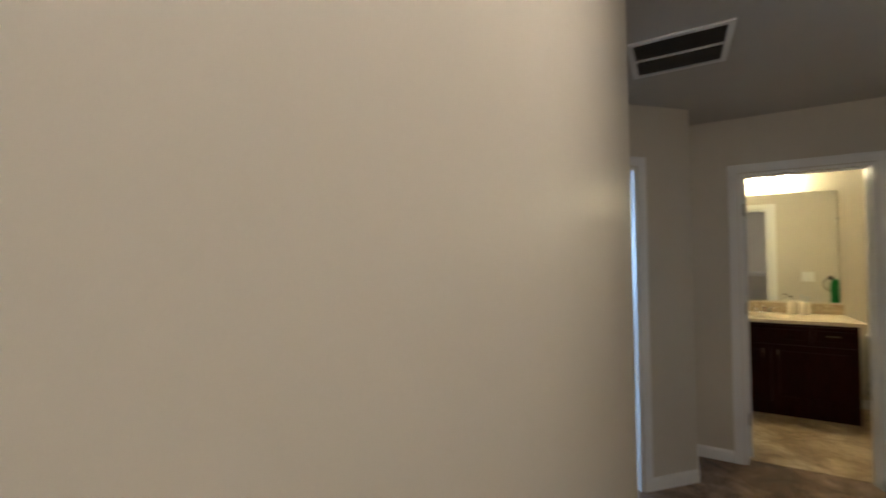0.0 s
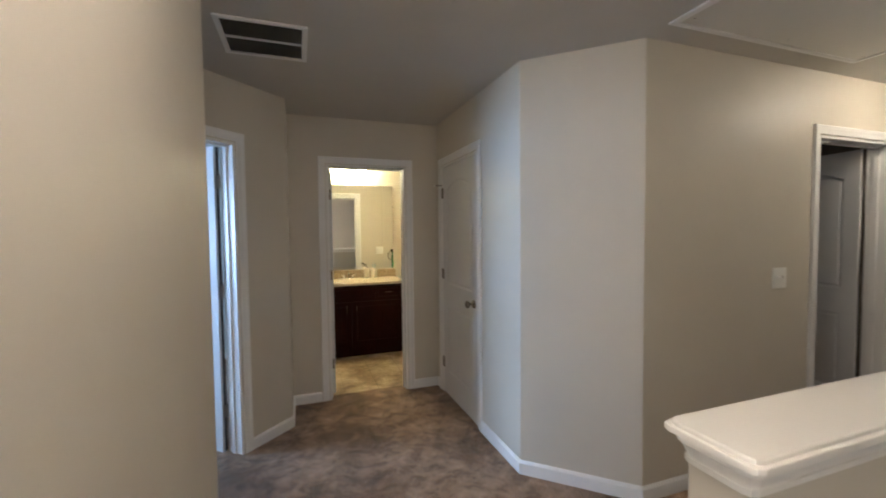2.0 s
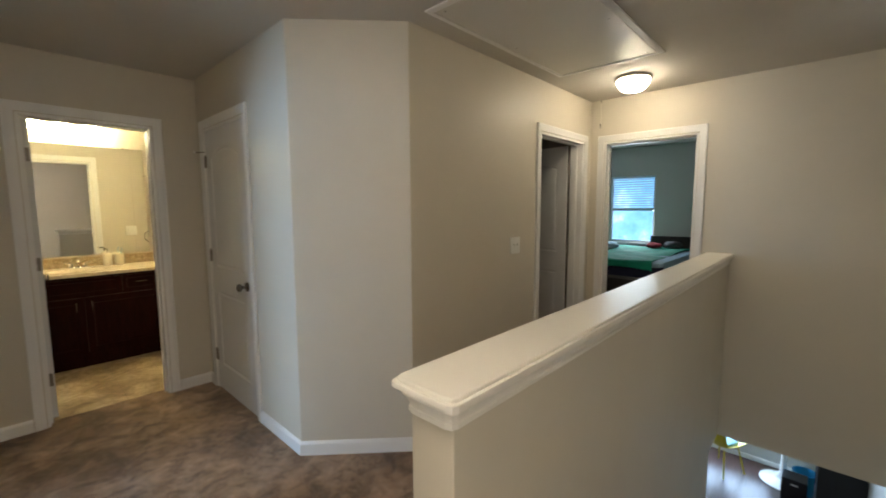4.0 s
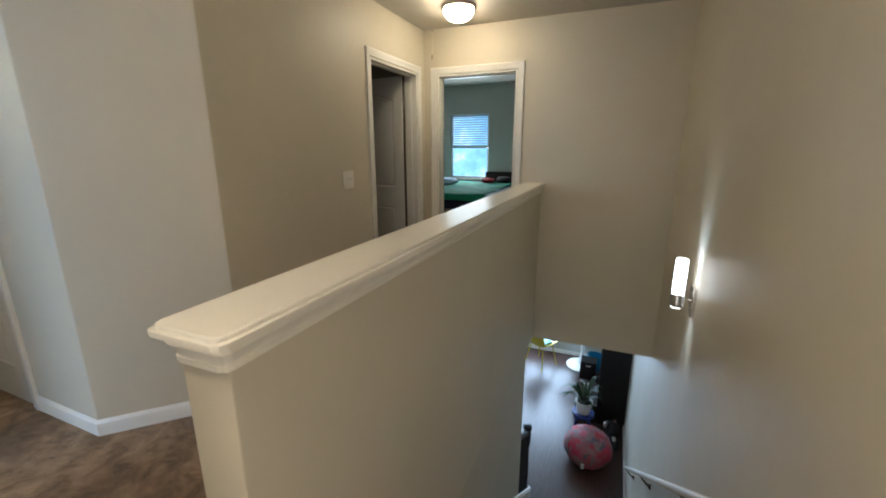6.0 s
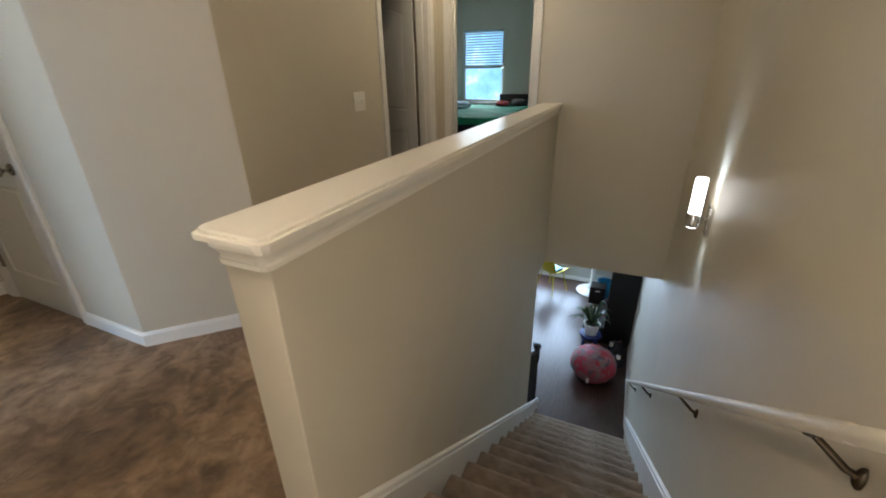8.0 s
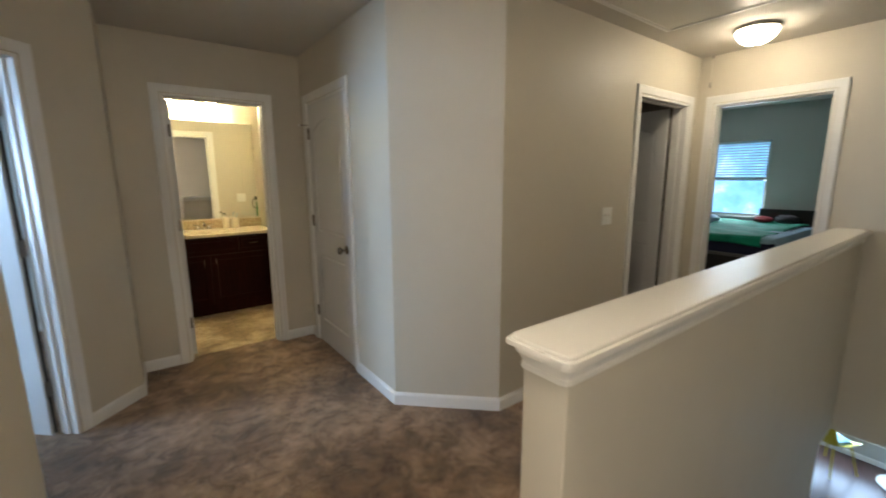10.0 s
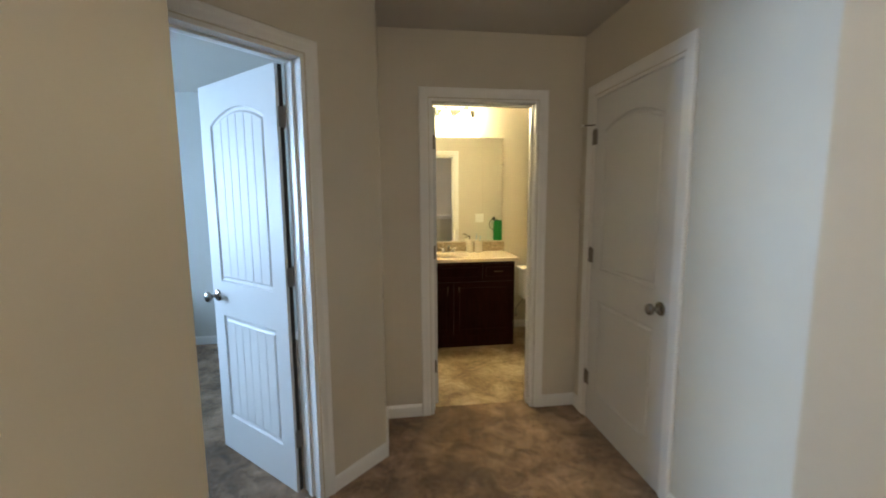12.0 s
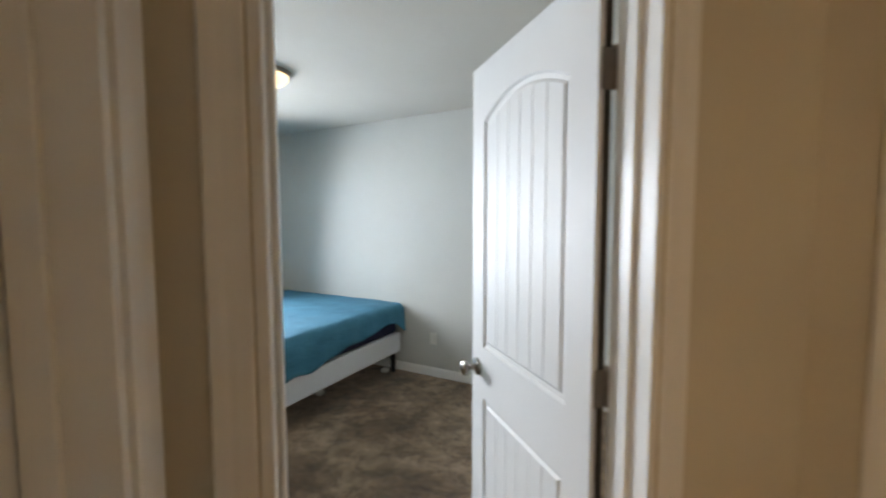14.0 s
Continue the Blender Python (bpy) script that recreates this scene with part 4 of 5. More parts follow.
part("tank", boxes((-0.198, -0.190, 0.355, 0.198, -0.005, 0.665), bevel=0.025, seg=4), M_PORCELAIN, wc, smooth=True)
part("tank_lid", boxes((-0.215, -0.206, 0.663, 0.215, 0.0, 0.700), bevel=0.014, seg=4), M_PORCELAIN, wc, smooth=True)
part("flush_lever", tube([(-0.150, -0.191, 0.605), (-0.150, -0.213, 0.605), (-0.09, -0.217, 0.597)], 0.007, 8), M_CHROME, wc, "chrome flush lever", smooth=True)
part("bowl", loft([oval(0, -0.36, 0.105, 0.21, 0.0), oval(0, -0.36, 0.10, 0.20, 0.05), oval(0, -0.36, 0.095, 0.17, 0.14), oval(0, -0.40, 0.13, 0.19, 0.24, egg=0.03), oval(0, -0.42, 0.175, 0.215, 0.33, egg=0.05), oval(0, -0.42, 0.185, 0.22, 0.385, egg=0.06)]), M_PORCELAIN, wc, smooth=True)
part("bowl_base", boxes((-0.10, -0.20, 0.20, 0.10, -0.02, 0.37), bevel=0.02, seg=3), M_PORCELAIN, wc, smooth=True)
part("seat", loft([oval(0, -0.42, 0.183, 0.215, 0.386, egg=0.06), oval(0, -0.42, 0.190, 0.222, 0.392, egg=0.06), oval(0, -0.42, 0.190, 0.222, 0.402, egg=0.06), oval(0, -0.42, 0.184, 0.216, 0.407, egg=0.06)]), M_PORCELAIN, wc, smooth=True)
part("seat_lid", loft([oval(0, -0.42, 0.186, 0.218, 0.408, egg=0.06), oval(0, -0.42, 0.190, 0.222, 0.413, egg=0.06), oval(0, -0.42, 0.184, 0.216, 0.425, egg=0.06), oval(0, -0.42, 0.12, 0.15, 0.430, egg=0.04)]), M_PORCELAIN, wc, smooth=True)
for s in (-1, 1):
    part("bolt_cap", lathe([(0.013, 0.0), (0.013, 0.012), (0.008, 0.02), (0.001, 0.022)], 12, center=(s * 0.112, -0.30, 0)), M_PORCELAIN, wc, smooth=True)
valve = thing("water_valve", pose(1.72, 5.43, 0.16), "small chrome water shut-off valve behind the toilet", "valve")
part("stem", tube([(0, 0, 0), (0, -0.05, 0)], 0.008, 8), M_CHROME, valve)
part("knob", lathe([(0.018, -0.075), (0.020, -0.066), (0.016, -0.056)], 12, "y"), M_CHROME, valve)
part("hose", tube([(0, -0.045, 0.005), (0.01, -0.05, 0.08), (0.07, -0.06, 0.16), (0.08, -0.08, 0.21)], 0.005, 6), M_HINGE, valve)

# ---- bedroom with the teal bed ----
bed = thing("bed", pose(-2.20, 5.345, 0), "bed with white upholstered base and navy mattress against the pale wall", "bed")
BL, BW = 2.15, 1.64
bm = bmesh.new()
box(bm, -BW, -BL, 0.20, 0, 0, 0.385, bevel=0.012, seg=3)
part("base", bm, M_BEDWHITE, bed, "white fabric-covered bed base")
part("mattress", boxes((-BW + 0.02, -BL + 0.02, 0.387, -0.02, -0.02, 0.615), bevel=0.04, seg=4), M_NAVY, bed, "dark navy mattress")
for x, y in ((-0.06, -0.05), (-BW + 0.06, -0.05), (-0.06, -BL + 0.06), (-BW + 0.06, -BL + 0.06), (-0.35, -0.78), (-0.35, -1.45)):
    part("leg", tube([(x, y, 0.0), (x, y, 0.20)], 0.024, 12), M_BLACK, bed)
for x, y in ((-0.30, -0.78), (-0.12, -0.10), (-0.40, -0.95)):
    part("glide", boxes((x - 0.03, y - 0.03, 0, x + 0.03, y + 0.03, 0.035), bevel=0.008), M_PLATE, bed, "white plastic floor glide")

sheet = thing("bed_sheet", pose(-2.180, 5.350, 0.045), "rumpled teal sheet hanging over the side of the bed", "bed sheet")
bm = bmesh.new()
rows = []
NY = 60
for j in range(NY + 1):
    y = -BL + 0.0 + (BL + 0.015) * j / NY
    u = j / NY
    hem = 0.300 + 0.155 * min(1, max(0, (u - 0.25) / 0.55)) - 0.10 * max(0, (u - 0.93) / 0.07) + 0.012 * math.sin(u * 23) + 0.008 * math.sin(u * 51 + 1)
    row = []
    for k in range(15):
        x = -BW + 0.03 + (BW - 0.10) * k / 14
        z = 0.627 + 0.006 * noise.noise(Vector((x * 4, y * 4, 0))) + 0.004 * noise.noise(Vector((x * 11, y * 11, 3)))
        row.append((x, y, z))
    for x, z in ((-0.045, 0.623), (-0.018, 0.610), (-0.004, 0.585)):
        row.append((x, y, z))
    for k in range(1, 9):
        z = 0.585 + (hem - 0.585) * k / 8
        out = 0.004 + (0.012 + 0.010 * math.sin(u * 34 + math.sin(u * 9) * 2)) * (k / 8)
        row.append((out, y + 0.006 * math.sin(k + u * 20), z))
    if j == NY:
        row = [(x, y, z) for x, _, z in row]
    rows.append([bm.verts.new(p) for p in row])
end = [bm.verts.new((v.co.x, v.co.y + 0.018, max(v.co.z - 0.20, 0.42) if v.co.z > 0.6 else v.co.z)) for v in rows[-1]]
rows.append(end)
for a, b in zip(rows, rows[1:]):
    for i in range(len(a) - 1):
        bm.faces.new((a[i], a[i + 1], b[i + 1], b[i]))
cloth = part("cloth", bm, M_TEAL, sheet, smooth=True)
mod = cloth.modifiers.new("thickness", "SOLIDIFY")
mod.thickness = 0.005


# ---- windows ----
M_OUTSIDE = bpy.data.materials.new("outside_haze")
M_OUTSIDE.use_nodes = True
t = M_OUTSIDE.node_tree
t.nodes.clear()
out, em = t.nodes.new("ShaderNodeOutputMaterial"), t.nodes.new("ShaderNodeEmission")
em.inputs["Strength"].default_value = 2.5
t.links.new(em.outputs[0], out.inputs[0])
t.links.new(ramp(M_OUTSIDE, noise_node(M_OUTSIDE, 0.9, 6, 0.65), [(0.40, (0.10, 0.27, 0.46)), (0.52, (0.17, 0.38, 0.64)), (0.66, (0.60, 0.80, 0.95))]), em.inputs[0])
link_mesh("backdrop_east", boxes((13.0, -9, -3, 13.1, 14, 7)), M_OUTSIDE, kind="structure")
link_mesh("backdrop_west", boxes((-14.1, -9, -3, -14.0, 14, 7)), M_OUTSIDE, kind="structure")


def sash_window(name, m, w, h, label, blind):
    """A single-hung window; x along the wall, room at -y, sill at z 0."""
    root = thing(name, m, label, "window")
    root["kind"] = "structure"
    part("window_frame", boxes((0, 0.03, 0, 0.035, 0.09, h), (w - 0.035, 0.03, 0, w, 0.09, h), (0.035, 0.03, 0, w - 0.035, 0.09, 0.035), (0.035, 0.03, h - 0.035, w - 0.035, 0.09, h), (0.035, 0.035, h * 0.5 - 0.02, w - 0.035, 0.075, h * 0.5 + 0.02), bevel=0.003), M_TRIM, root)
    part("window_sill", boxes((-0.03, -0.035, -0.022, w + 0.03, 0.03, 0.0), bevel=0.005), M_TRIM, root)
    for z0, z1, y in ((0.035, h * 0.5 - 0.02, 0.050), (h * 0.5 + 0.02, h - 0.035, 0.062)):
        g = part("pane", boxes((0.035, y, z0, w - 0.035, y + 0.004, z1)), M_GLASS, root)
        g.visible_shadow = False
    if blind:
        b = thing("window_blind", m @ pose(0, 0, 0), "white slatted blind drawn halfway down the window", "blind")
        part("head_rail", boxes((0.01, 0.0, h - 0.045, w - 0.01, 0.026, h - 0.005), bevel=0.004), M_BLIND, b)
        low = h * 0.475
        part("bottom_rail", boxes((0.012, 0.0, low, w - 0.012, 0.026, low + 0.020), bevel=0.004), M_BLIND, b)
        z = low + 0.050
        first = None
        while z < h - 0.06:
            if first is None:
                bm = bmesh.new()
                loft([[(x, -0.001, 0.007), (x, 0.024, -0.010), (x, 0.0245, -0.0085), (x, 0.0, 0.0085)] for x in (0.014, w - 0.014)], bm=bm)
                first = part("slat", bm, M_BLIND, b)
                first.location.z = z
            else:
                o = new("slat", first.data)
                o.parent = b
                o.location = (0, 0, z)
            z += 0.040
        for x in (0.12, w - 0.12):
            part("ladder_cord", tube([(x, 0.012, low), (x, 0.012, h - 0.02)], 0.0012, 5), M_BLIND, b)


sash_window("window_1", pose(7.85, 2.83, 0.83, 0, 0, -90), 0.74, 1.13, "white single-hung bedroom window", True)
sash_window("window_2", pose(-4.08, 3.15, 0.85, 0, 0, 90), 1.60, 1.20, "white bedroom window", False)

# window of the added, unseen room
sash_window("added_window", pose(-2.28, -0.2, 0.85, 0, 0, 90), 0.90, 1.20, "white window of the added unseen room", False)

# ---- far bedroom ----
fbed = thing("bed", pose(5.72, 1.36, 0), "tall dark wooden bed with a dark headboard under the window", "bed")
M_DARKWOOD = mat("near_black_wood", (0.018, 0.012, 0.010), 0.35)
part("mattress", boxes((0.02, 0.03, 0.50, 2.02, 1.60, 0.77), bevel=0.05, seg=4), M_NAVY, fbed, "dark mattress")
part("side_rail", boxes((0.0, 0.0, 0.28, 2.05, 0.028, 0.48), bevel=0.005), M_DARKWOOD, fbed)
part("side_rail", boxes((0.0, 1.60, 0.28, 2.05, 1.628, 0.48), bevel=0.005), M_DARKWOOD, fbed)
part("footboard", boxes((-0.03, 0.0, 0.10, 0.0, 1.63, 0.55), bevel=0.006), M_DARKWOOD, fbed)
part("foot_rail", boxes((-0.036, 0.0, 0.552, 0.004, 1.63, 0.580), bevel=0.006), mat("grey_wood_strip", (0.12, 0.11, 0.10), 0.5), fbed, "grey worn strip along the footboard")
part("slat_base", boxes((0.0, 0.03, 0.42, 2.04, 1.60, 0.49)), M_DARKWOOD, fbed)
part("headboard", boxes((2.055, -0.02, 0.15, 2.10, 0.76, 0.965), bevel=0.012, seg=3), M_DARKWOOD, fbed)
for x in (-0.03, 2.05):
    for y in (0.0, 1.56):
        part("leg", boxes((x, y, 0, x + 0.05, y + 0.07, 0.12), bevel=0.004), M_DARKWOOD, fbed)


def draped(name, m, x0, x1, y0, y1, z, drop_x, drop_y, material, label, category, wave=0.02, seed=0):
    """A blanket over a flat top: it hangs by drop_x over the end at x0 and by drop_y over the side at y0."""
    root = thing(name, m, label, category)
    bm = bmesh.new()
    nx, ny = 26, 22
    grid = []
    for i in range(-5, nx + 1):
        row = []
        for j in range(-5, ny + 1):
            u, v = max(i, 0) / nx, max(j, 0) / ny
            x, y = x0 + (x1 - x0) * u, y0 + (y1 - y0) * v
            h = z + wave * noise.noise(Vector((x * 3 + seed, y * 3, 0))) + wave * 0.4 * noise.noise(Vector((x * 9, y * 9 + seed, 2)))
            if i < 0:
                h -= drop_x * (-i) / 5 * (1 + 0.15 * math.sin(v * 11 + seed))
                x -= 0.018 + 0.010 * math.sin(v * 24 + seed) * (-i) / 5
            if j < 0:
                h -= drop_y * (-j) / 5 * (1 + 0.15 * math.sin(u * 9))
                y -= 0.018 + 0.010 * math.sin(u * 21 + seed) * (-j) / 5
            row.append(bm.verts.new((x, y, h)))
        grid.append(row)
    for a, b in zip(grid, grid[1:]):
        for k in range(len(a) - 1):
            bm.faces.new((a[k], a[k + 1], b[k + 1], b[k]))
    o = part("cloth", bm, material, root, smooth=True)
    mod = o.modifiers.new("thickness", "SOLIDIFY")
    mod.thickness = 0.008
    return root


draped("green_blanket", pose(5.72, 1.36, 0), 0.0, 1.95, 0.16, 1.58, 0.792, 0.10, 0.015, M_EMERALD, "rumpled emerald green blanket on the tall dark bed", "blanket", 0.028, 2)
draped("blue_sheet", pose(5.72, 1.36, 0), 0.03, 1.60, 0.02, 0.40, 0.778, 0.06, 0.20, M_PALEBLUE, "pale blue sheet hanging from the side of the bed", "bed sheet", 0.010, 5)


def lump(name, m, rx, ry, rz, material, label, category, seed):
    root = thing(name, m, label, category)
    bm = bmesh.new()
    bmesh.ops.create_icosphere(bm, subdivisions=4, radius=1)
    for v in bm.verts:
        k = 1 + 0.22 * noise.noise(v.co * 1.8 + Vector((seed, 0, 0))) + 0.08 * noise.noise(v.co * 6 + Vector((0, seed, 0)))
        v.co = Vector((v.co.x * rx * k, v.co.y * ry * k, max(v.co.z * rz * k, -rz * 0.5) + rz * 0.5))
    part("cloth", bm, material, root, smooth=True)
    return root


lump("crumpled_sheet", pose(6.95, 2.62, 0.80), 0.36, 0.26, 0.07, M_PALEBLUE, "crumpled pale blue sheet on the green blanket", "bed sheet", 1.0)
lump("crumpled_clothes", pose(7.50, 1.98, 0.80), 0.10, 0.11, 0.05, M_RED, "crumpled red clothes at the head of the bed", "clothes", 4.0)
lump("crumpled_clothes", pose(7.55, 1.72, 0.80), 0.11, 0.13, 0.07, mat("grey_cloth", (0.07, 0.06, 0.065), 0.9), "crumpled dark grey clothes at the head of the bed", "clothes", 7.0)

# ---- room below the stairs ----
newel = thing("lower_balustrade", pose(0, 0, 0), "short black balustrade with newel post at the foot of the stairs", "balustrade")


def turned_post(x, y, z0, z1, r):
    h = z1 - z0
    return lathe([(r, z0), (r, z0 + 0.12 * h), (r * 0.7, z0 + 0.14 * h), (r * 0.9, z0 + 0.3 * h), (r * 0.6, z0 + 0.7 * h), (r, z0 + 0.74 * h), (r, z0 + 0.90 * h), (r * 0.7, z0 + 0.92 * h), (r * 1.25, z0 + 0.95 * h), (r * 1.1, z0 + 0.99 * h), (0.002, z1)], 12, center=(x, y, 0))


part("newel_post", turned_post(4.84, 0.635, LOW, LOW + 0.98, 0.042), M_BLACK, newel, smooth=True)
part("rail", tube([(4.10, 0.635, slope(4.10) + 0.80), (4.84, 0.635, LOW + 0.86)], 0.028, 10), M_BLACK, newel, smooth=True)
for k in range(6):
    x = 4.17 + 0.115 * k
    part("baluster", tube([(x, 0.635, max(slope(x) + 0.08, LOW)), (x, 0.635, slope(x) + 0.80 + 0.02 * k)], 0.014, 8), M_BLACK, newel)
skirt = link_mesh("stair_curb", boxes((4.10, 0.575, LOW, 4.88, 0.70, LOW + 0.10), bevel=0.004), M_TRIM, None, "white painted curb at the foot of the stairs", "structure")

link_mesh("glass_door_frame", boxes((8.60, 0.35, LOW + 0.32, 8.66, 0.41, -0.75), (8.60, 2.49, LOW + 0.32, 8.66, 2.55, -0.75), (8.60, 1.42, LOW + 0.32, 8.66, 1.48, -0.75), (8.60, 0.35, LOW + 0.32, 8.66, 2.55, LOW + 0.37), bevel=0.004), M_TRIM, kind="structure")

table = thing("tulip_table", pose(8.30, 0.24, LOW), "white tulip table with round pedestal base", "table")
part("pedestal", lathe([(0.28, 0.0), (0.28, 0.008), (0.20, 0.025), (0.09, 0.06), (0.045, 0.15), (0.032, 0.35), (0.045, 0.60), (0.12, 0.70), (0.13, 0.715)], 32), M_PLATE, table, smooth=True)
part("tabletop", lathe([(0.42, 0.715), (0.45, 0.730), (0.45, 0.738), (0.44, 0.742), (0.001, 0.742)], 40), M_PLATE, table, smooth=True)


def shell_chair(m, label):
    root = thing("plastic_chair", m, label, "chair", "chairs near the table")
    bm = bmesh.new()
    grid = []
    for i in range(9):
        row = []
        for j in range(9):
            u, v = i / 8 - 0.5, j / 8
            if v < 0.55:
                y, z = -0.21 + v / 0.55 * 0.40, 0.44 - 0.03 * math.sin(v / 0.55 * math.pi)
            else:
                q = (v - 0.55) / 0.45
                y, z = 0.19 + 0.09 * q, 0.44 + 0.36 * q
            w = 0.44 - 0.10 * max(0, v - 0.75) * 4 * abs(u)
            row.append(bm.verts.new((u * w, y, z + 0.25 * u * u)))
        grid.append(row)
    for a, b in zip(grid, grid[1:]):
        for k in range(8):
            bm.faces.new((a[k], a[k + 1], b[k + 1], b[k]))
    o = part("seat_shell", bm, M_YELLOW, root, smooth=True)
    mod = o.modifiers.new("thickness", "SOLIDIFY")
    mod.thickness = 0.008
    for x, y in ((-0.19, -0.18), (0.19, -0.18), (-0.19, 0.20), (0.19, 0.20)):
        part("leg", tube([(x * 1.15, y * 1.15, 0), (x * 0.75, y * 0.75, 0.42)], 0.011, 8), M_YELLOW, root)
    return root


shell_chair(pose(8.05, 0.98, LOW, 0, 0, 60), "yellow moulded plastic chair with thin legs by the white table")

stool = thing("plant_stand", pose(6.30, 0.08, LOW), "dark blue plastic stool carrying the potted plant", "stool")
M_BLUE = mat("blue_plastic", (0.01, 0.03, 0.16), 0.35)
part("seat", lathe([(0.15, 0.30), (0.16, 0.305), (0.16, 0.330), (0.15, 0.335), (0.001, 0.335)], 24), M_BLUE, stool)
for a in (45, 135, 225, 315):
    c, s = math.cos(radians(a)), math.sin(radians(a))
    part("leg", tube([(0.15 * c, 0.15 * s, 0), (0.11 * c, 0.11 * s, 0.305)], 0.018, 8), M_BLUE, stool)
plant = thing("potted_plant", pose(6.30, 0.08, LOW + 0.335), "green strap-leaved plant in a white pot on the blue stool", "potted plant")
part("pot", lathe([(0.088, 0.0), (0.112, 0.14), (0.124, 0.15), (0.124, 0.185), (0.112, 0.185), (0.108, 0.16), (0.001, 0.155)], 28), M_PLATE, plant, "white round plant pot", smooth=True)
part("soil", lathe([(0.001, 0.162), (0.096, 0.164), (0.001, 0.166)], 20), M_SOIL, plant)
rng = random.Random(4)
for k in range(22):
    a = rng.uniform(0, 2 * math.pi)
    ln, up = rng.uniform(0.20, 0.38), rng.uniform(0.15, 0.36)
    bm = bmesh.new()
    left, right = [], []
    for q in range(8):
        v = q / 7
        r = 0.02 + ln * v
        z = 0.16 + up * math.sin(v * 2.4)
        w = 0.020 * math.sin(math.pi * (0.12 + 0.88 * v)) + 0.001
        c, s = math.cos(a), math.sin(a)
        left.append(bm.verts.new((r * c - w * s, r * s + w * c, z)))
        right.append(bm.verts.new((r * c + w * s, r * s - w * c, z + 0.004)))
    for q in range(7):
        bm.faces.new((left[q], left[q + 1], right[q + 1], right[q]))
    part("leaf", bm, M_LEAF, plant, smooth=True)

# patchwork ball
M_PATCH = mat("patchwork_cloth", (0.4, 0.05, 0.06), 0.7)
tt = M_PATCH.node_tree
vor = tt.nodes.new("ShaderNodeTexVoronoi")
vor.inputs["Scale"].default_value = 13
vor.distance = "CHEBYCHEV"
cc = tt.nodes.new("ShaderNodeTexCoord")
tt.links.new(cc.outputs["Object"], vor.inputs["Vector"])
sep = tt.nodes.new("ShaderNodeSeparateColor")
tt.links.new(vor.outputs["Color"], sep.inputs["Color"])
pc = ramp(M_PATCH, sep.outputs["Red"], [(0.0, (0.45, 0.01, 0.03)), (0.35, (0.25, 0.16, 0.16)), (0.45, (0.50, 0.03, 0.07)), (0.62, (0.16, 0.13, 0.13)), (0.72, (0.42, 0.14, 0.17)), (0.9, (0.10, 0.09, 0.11))])
base_of(M_PATCH, pc)
pouf = thing("patchwork_pouf", pose(5.74, -0.03, LOW), "round red and grey patchwork floor pouf", "pouf")
part("cushion", lathe([(0.16, 0.0), (0.26, 0.06), (0.31, 0.16), (0.31, 0.24), (0.27, 0.34), (0.18, 0.41), (0.02, 0.43)], 32), M_PATCH, pouf, smooth=True)
part("tag", boxes((-0.33, 0.02, 0.10, -0.314, 0.06, 0.17), bevel=0.002), M_PLATE, pouf, "small white fabric tag")

rack = thing("black_shelf", pose(6.58, -0.499, LOW), "tall black open shelf unit crowded with small things", "shelf")
part("side_panel", boxes((0, 0, 0, 0.02, 0.40, 1.35)), M_BLACK, rack)
part("side_panel", boxes((1.08, 0, 0, 1.10, 0.40, 1.35)), M_BLACK, rack)
part("back_panel", boxes((0.02, 0, 0, 1.08, 0.012, 1.35)), M_BLACK, rack)
for z in (0.05, 0.45, 0.88, 1.33):
    part("shelf_board", boxes((0.02, 0.012, z, 1.08, 0.40, z + 0.02)), M_BLACK, rack)
rng = random.Random(9)
cols = [mat("book_%s" % n, c, 0.6) for n, c in (("teal", (0.02, 0.12, 0.18)), ("tan", (0.35, 0.22, 0.14)), ("grey", (0.25, 0.25, 0.26)), ("maroon", (0.2, 0.03, 0.04)), ("white", (0.6, 0.6, 0.58)))]
for z in (0.07, 0.47, 0.90, 1.35):
    x = 6.66
    while x < 7.58:
        w, hh = rng.uniform(0.03, 0.10), rng.uniform(0.14, 0.28)
        o = thing("book", pose(x, -0.39, LOW + z, 0, 0, rng.uniform(-4, 4)), "closed hardback book standing on the black shelf", "book", "books on the black shelf")
        part("cover", boxes((0, 0, 0, w, 0.20, hh), bevel=0.003, seg=1), rng.choice(cols), o)
        x += w + rng.choice((0.008, 0.02, 0.12))
seat_pad = thing("seat_cushion", pose(8.05, 0.98, LOW + 0.452, 0, 0, 60), "pale blue patterned cushion lying on the yellow chair", "cushion")
pad = boxes((-0.15, -0.14, 0, 0.15, 0.14, 0.05), bevel=0.022, seg=3)
M_PAD = mat("blue_patterned_cloth", (0.2, 0.4, 0.5), 0.9)
base_of(M_PAD, ramp(M_PAD, noise_node(M_PAD, 26, 2), [(0.44, (0.10, 0.24, 0.34)), (0.50, (0.45, 0.60, 0.66)), (0.56, (0.16, 0.34, 0.42))]))
part("pad", pad, M_PAD, seat_pad, smooth=True)

M_PINK = mat("dusty_pink_cloth", (0.30, 0.16, 0.15), 0.9)
M_CHARCOAL = mat("charcoal_cloth", (0.02, 0.02, 0.024), 0.85)
lump("folded_cloth", pose(6.86, -0.28, LOW + 1.35), 0.13, 0.11, 0.09, M_PINK, "crumpled dusty pink cloth on top of the black shelf", "cloth", 11.0)
lump("soft_bag", pose(6.42, -0.33, LOW), 0.13, 0.12, 0.13, M_CHARCOAL, "slumped charcoal cloth bag on the floor against the wall", "bag", 13.0)
lump("soft_bag", pose(6.12, -0.34, LOW), 0.12, 0.10, 0.09, M_CHARCOAL, "slumped small charcoal cloth bag on the laminate", "bag", 15.0)
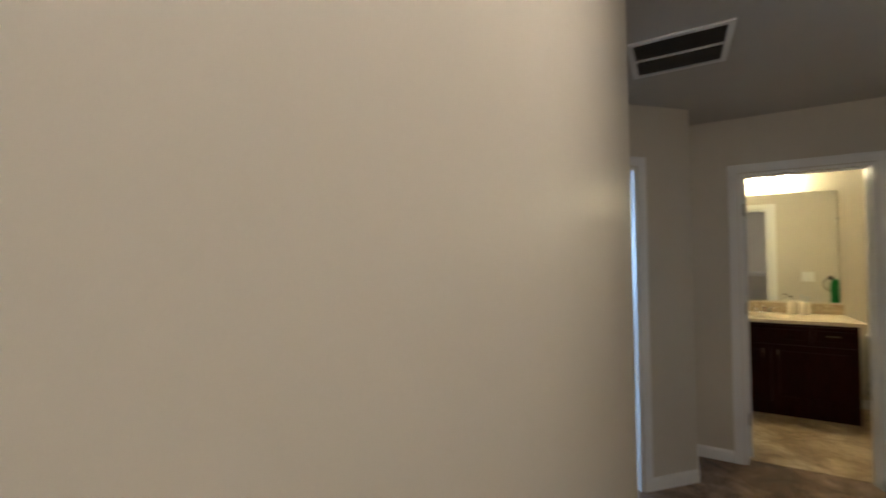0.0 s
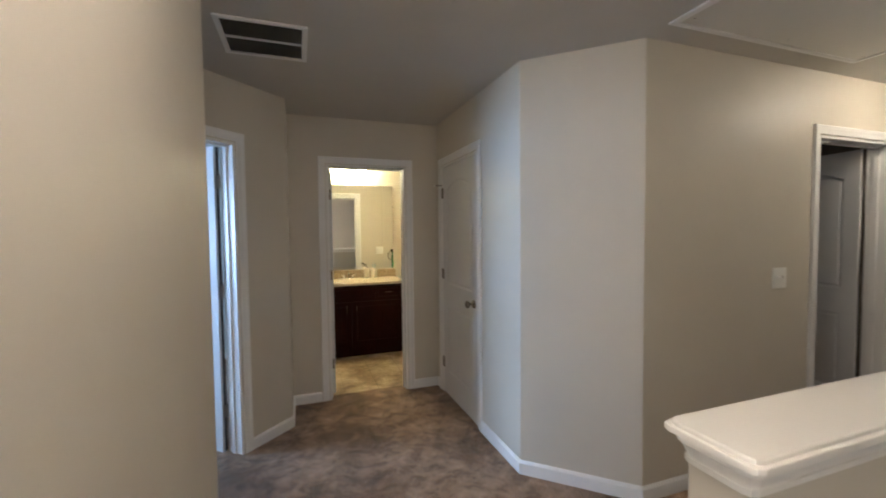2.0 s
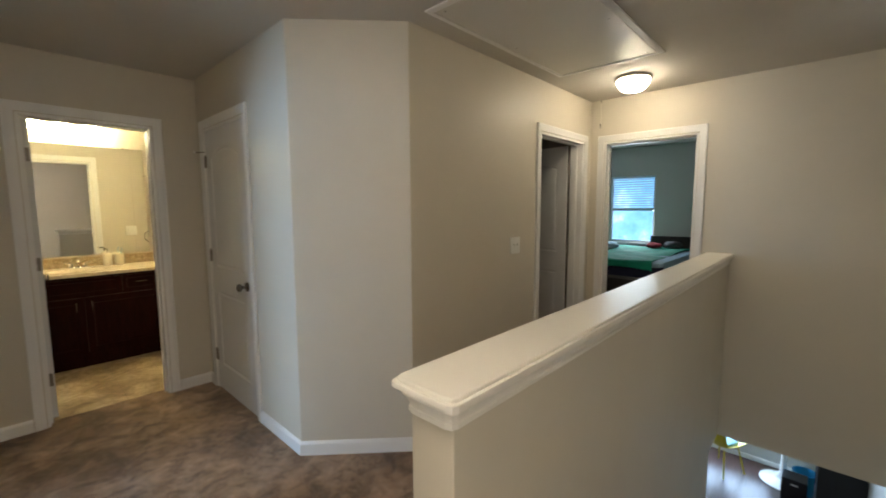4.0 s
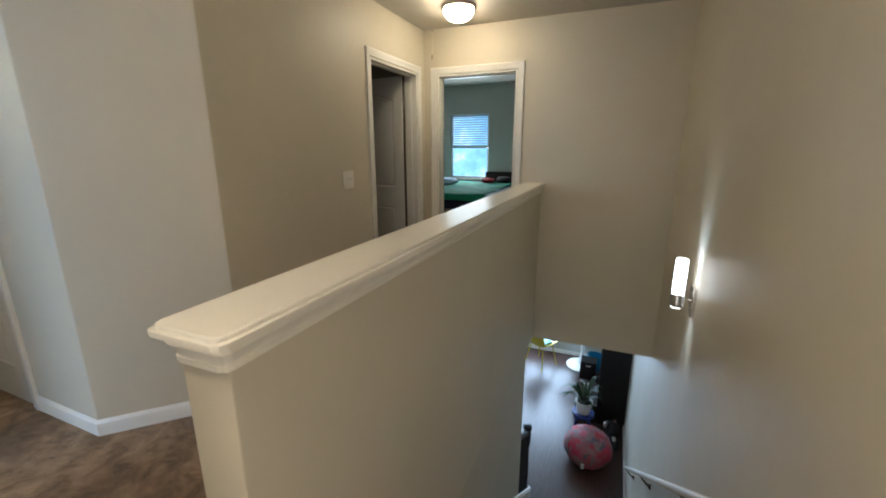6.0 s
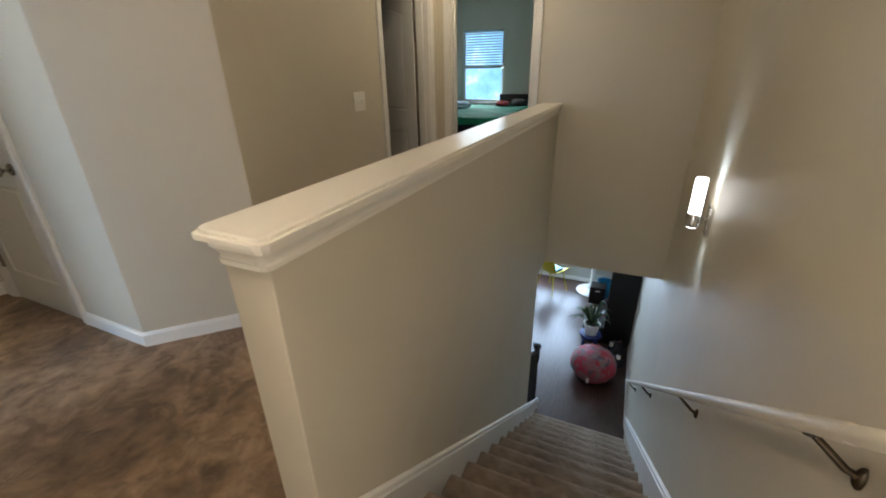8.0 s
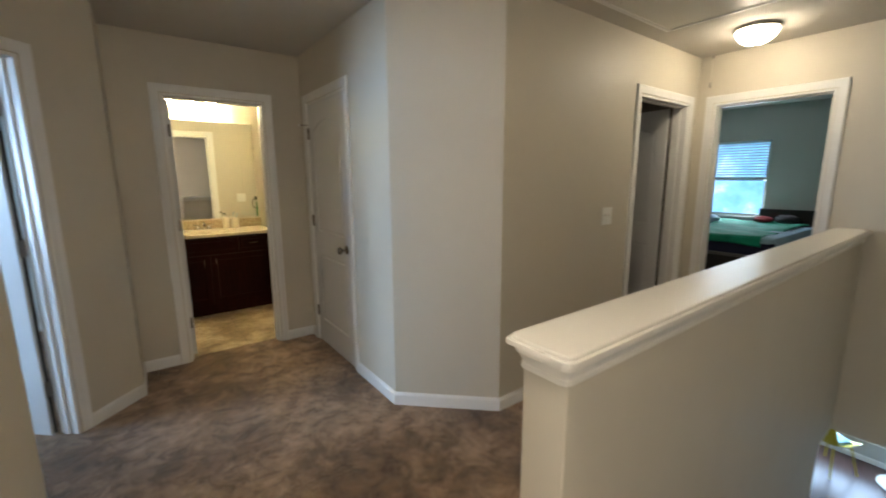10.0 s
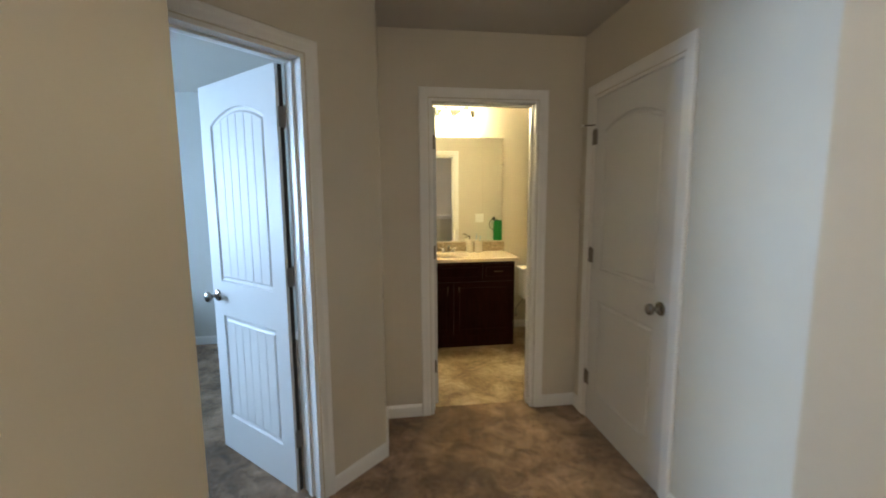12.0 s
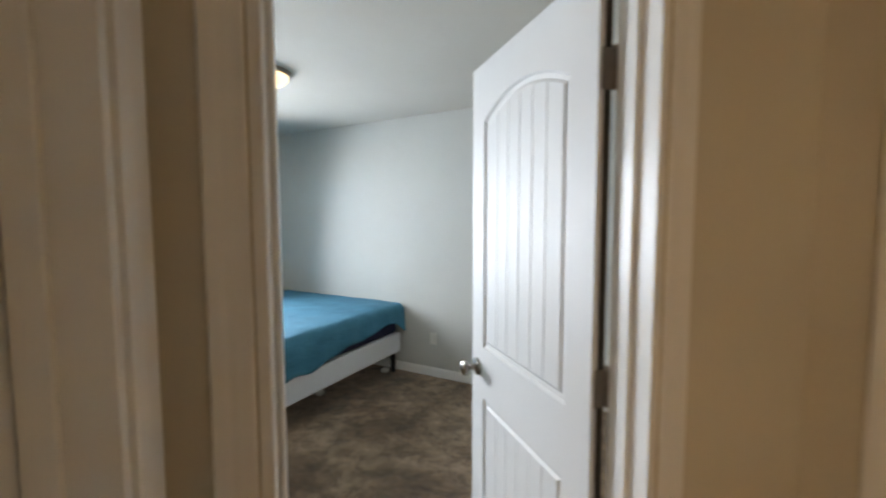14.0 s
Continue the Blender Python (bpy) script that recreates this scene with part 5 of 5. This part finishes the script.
for x, y, z, h, m_, text in ((6.36, -0.24, 0.145, 0.10, M_PLATE, "small white bottle standing on the cloth bag"), (6.46, -0.36, 0.155, 0.09, M_PINK, "small pink jar standing on the cloth bag"), (6.10, -0.36, 0.105, 0.11, M_PLATE, "small pale tub standing on the small bag")):
    o = thing("bottle", pose(x, y, LOW + z - 0.01), text, "bottle")
    part("body", lathe([(0.024, 0.0), (0.027, 0.004), (0.027, 0.6 * h), (0.018, 0.78 * h), (0.012, 0.82 * h)], 14), m_, o, smooth=True)
    part("cap", lathe([(0.013, 0.82 * h), (0.014, h), (0.002, 1.01 * h)], 12), M_BLACK, o, "dark screw cap", smooth=True)
picture = thing("picture_board", pose(6.60, -0.17, LOW + 1.35, -8, 0, 90), "dark framed picture board leaning on top of the black shelf", "picture frame")
part("frame", boxes((-0.30, 0, 0, -0.02, 0.02, 0.025), (-0.30, 0, 0.195, -0.02, 0.02, 0.22), (-0.30, 0, 0.025, -0.275, 0.02, 0.195), (-0.045, 0, 0.025, -0.02, 0.02, 0.195), bevel=0.003), M_BLACK, picture)
part("backing", boxes((-0.275, 0.008, 0.025, -0.045, 0.014, 0.195)), M_NAVY, picture, "plain dark board")
speaker = thing("black_box", pose(7.80, 0.10, LOW), "black boxy speaker on the floor by the table", "speaker")
part("cabinet", boxes((0, -0.14, 0, 0.26, 0.14, 0.34), bevel=0.008), M_BLACK, speaker)
part("port", boxes((-0.004, -0.04, 0.26, 0.0, 0.04, 0.28)), M_PLATE, speaker, "small white badge plate")
bin_ = thing("blue_bin", pose(8.20, 0.0, LOW), "bright blue plastic bin near the table", "bin")
part("body", lathe([(0.11, 0), (0.14, 0.30), (0.145, 0.30), (0.145, 0.32), (0.13, 0.32), (0.10, 0.02), (0.001, 0.02)], 24), mat("sky_blue_plastic", (0.02, 0.25, 0.45), 0.4), bin_, smooth=True)
paper = thing("paper_sheet", pose(6.72, 0.06, LOW + 0.30), "leaning white paper pad on a small dark box", "paper")
part("sheet", boxes((-0.01, -0.06, 0, 0.01, 0.06, 0.26), bevel=0.002), M_PLATE, paper)
crate = thing("dark_crate", pose(6.72, 0.06, LOW), "low dark storage crate on the floor", "crate")
part("body", boxes((-0.16, -0.16, 0, 0.16, 0.16, 0.30), bevel=0.01), M_BLACK, crate)
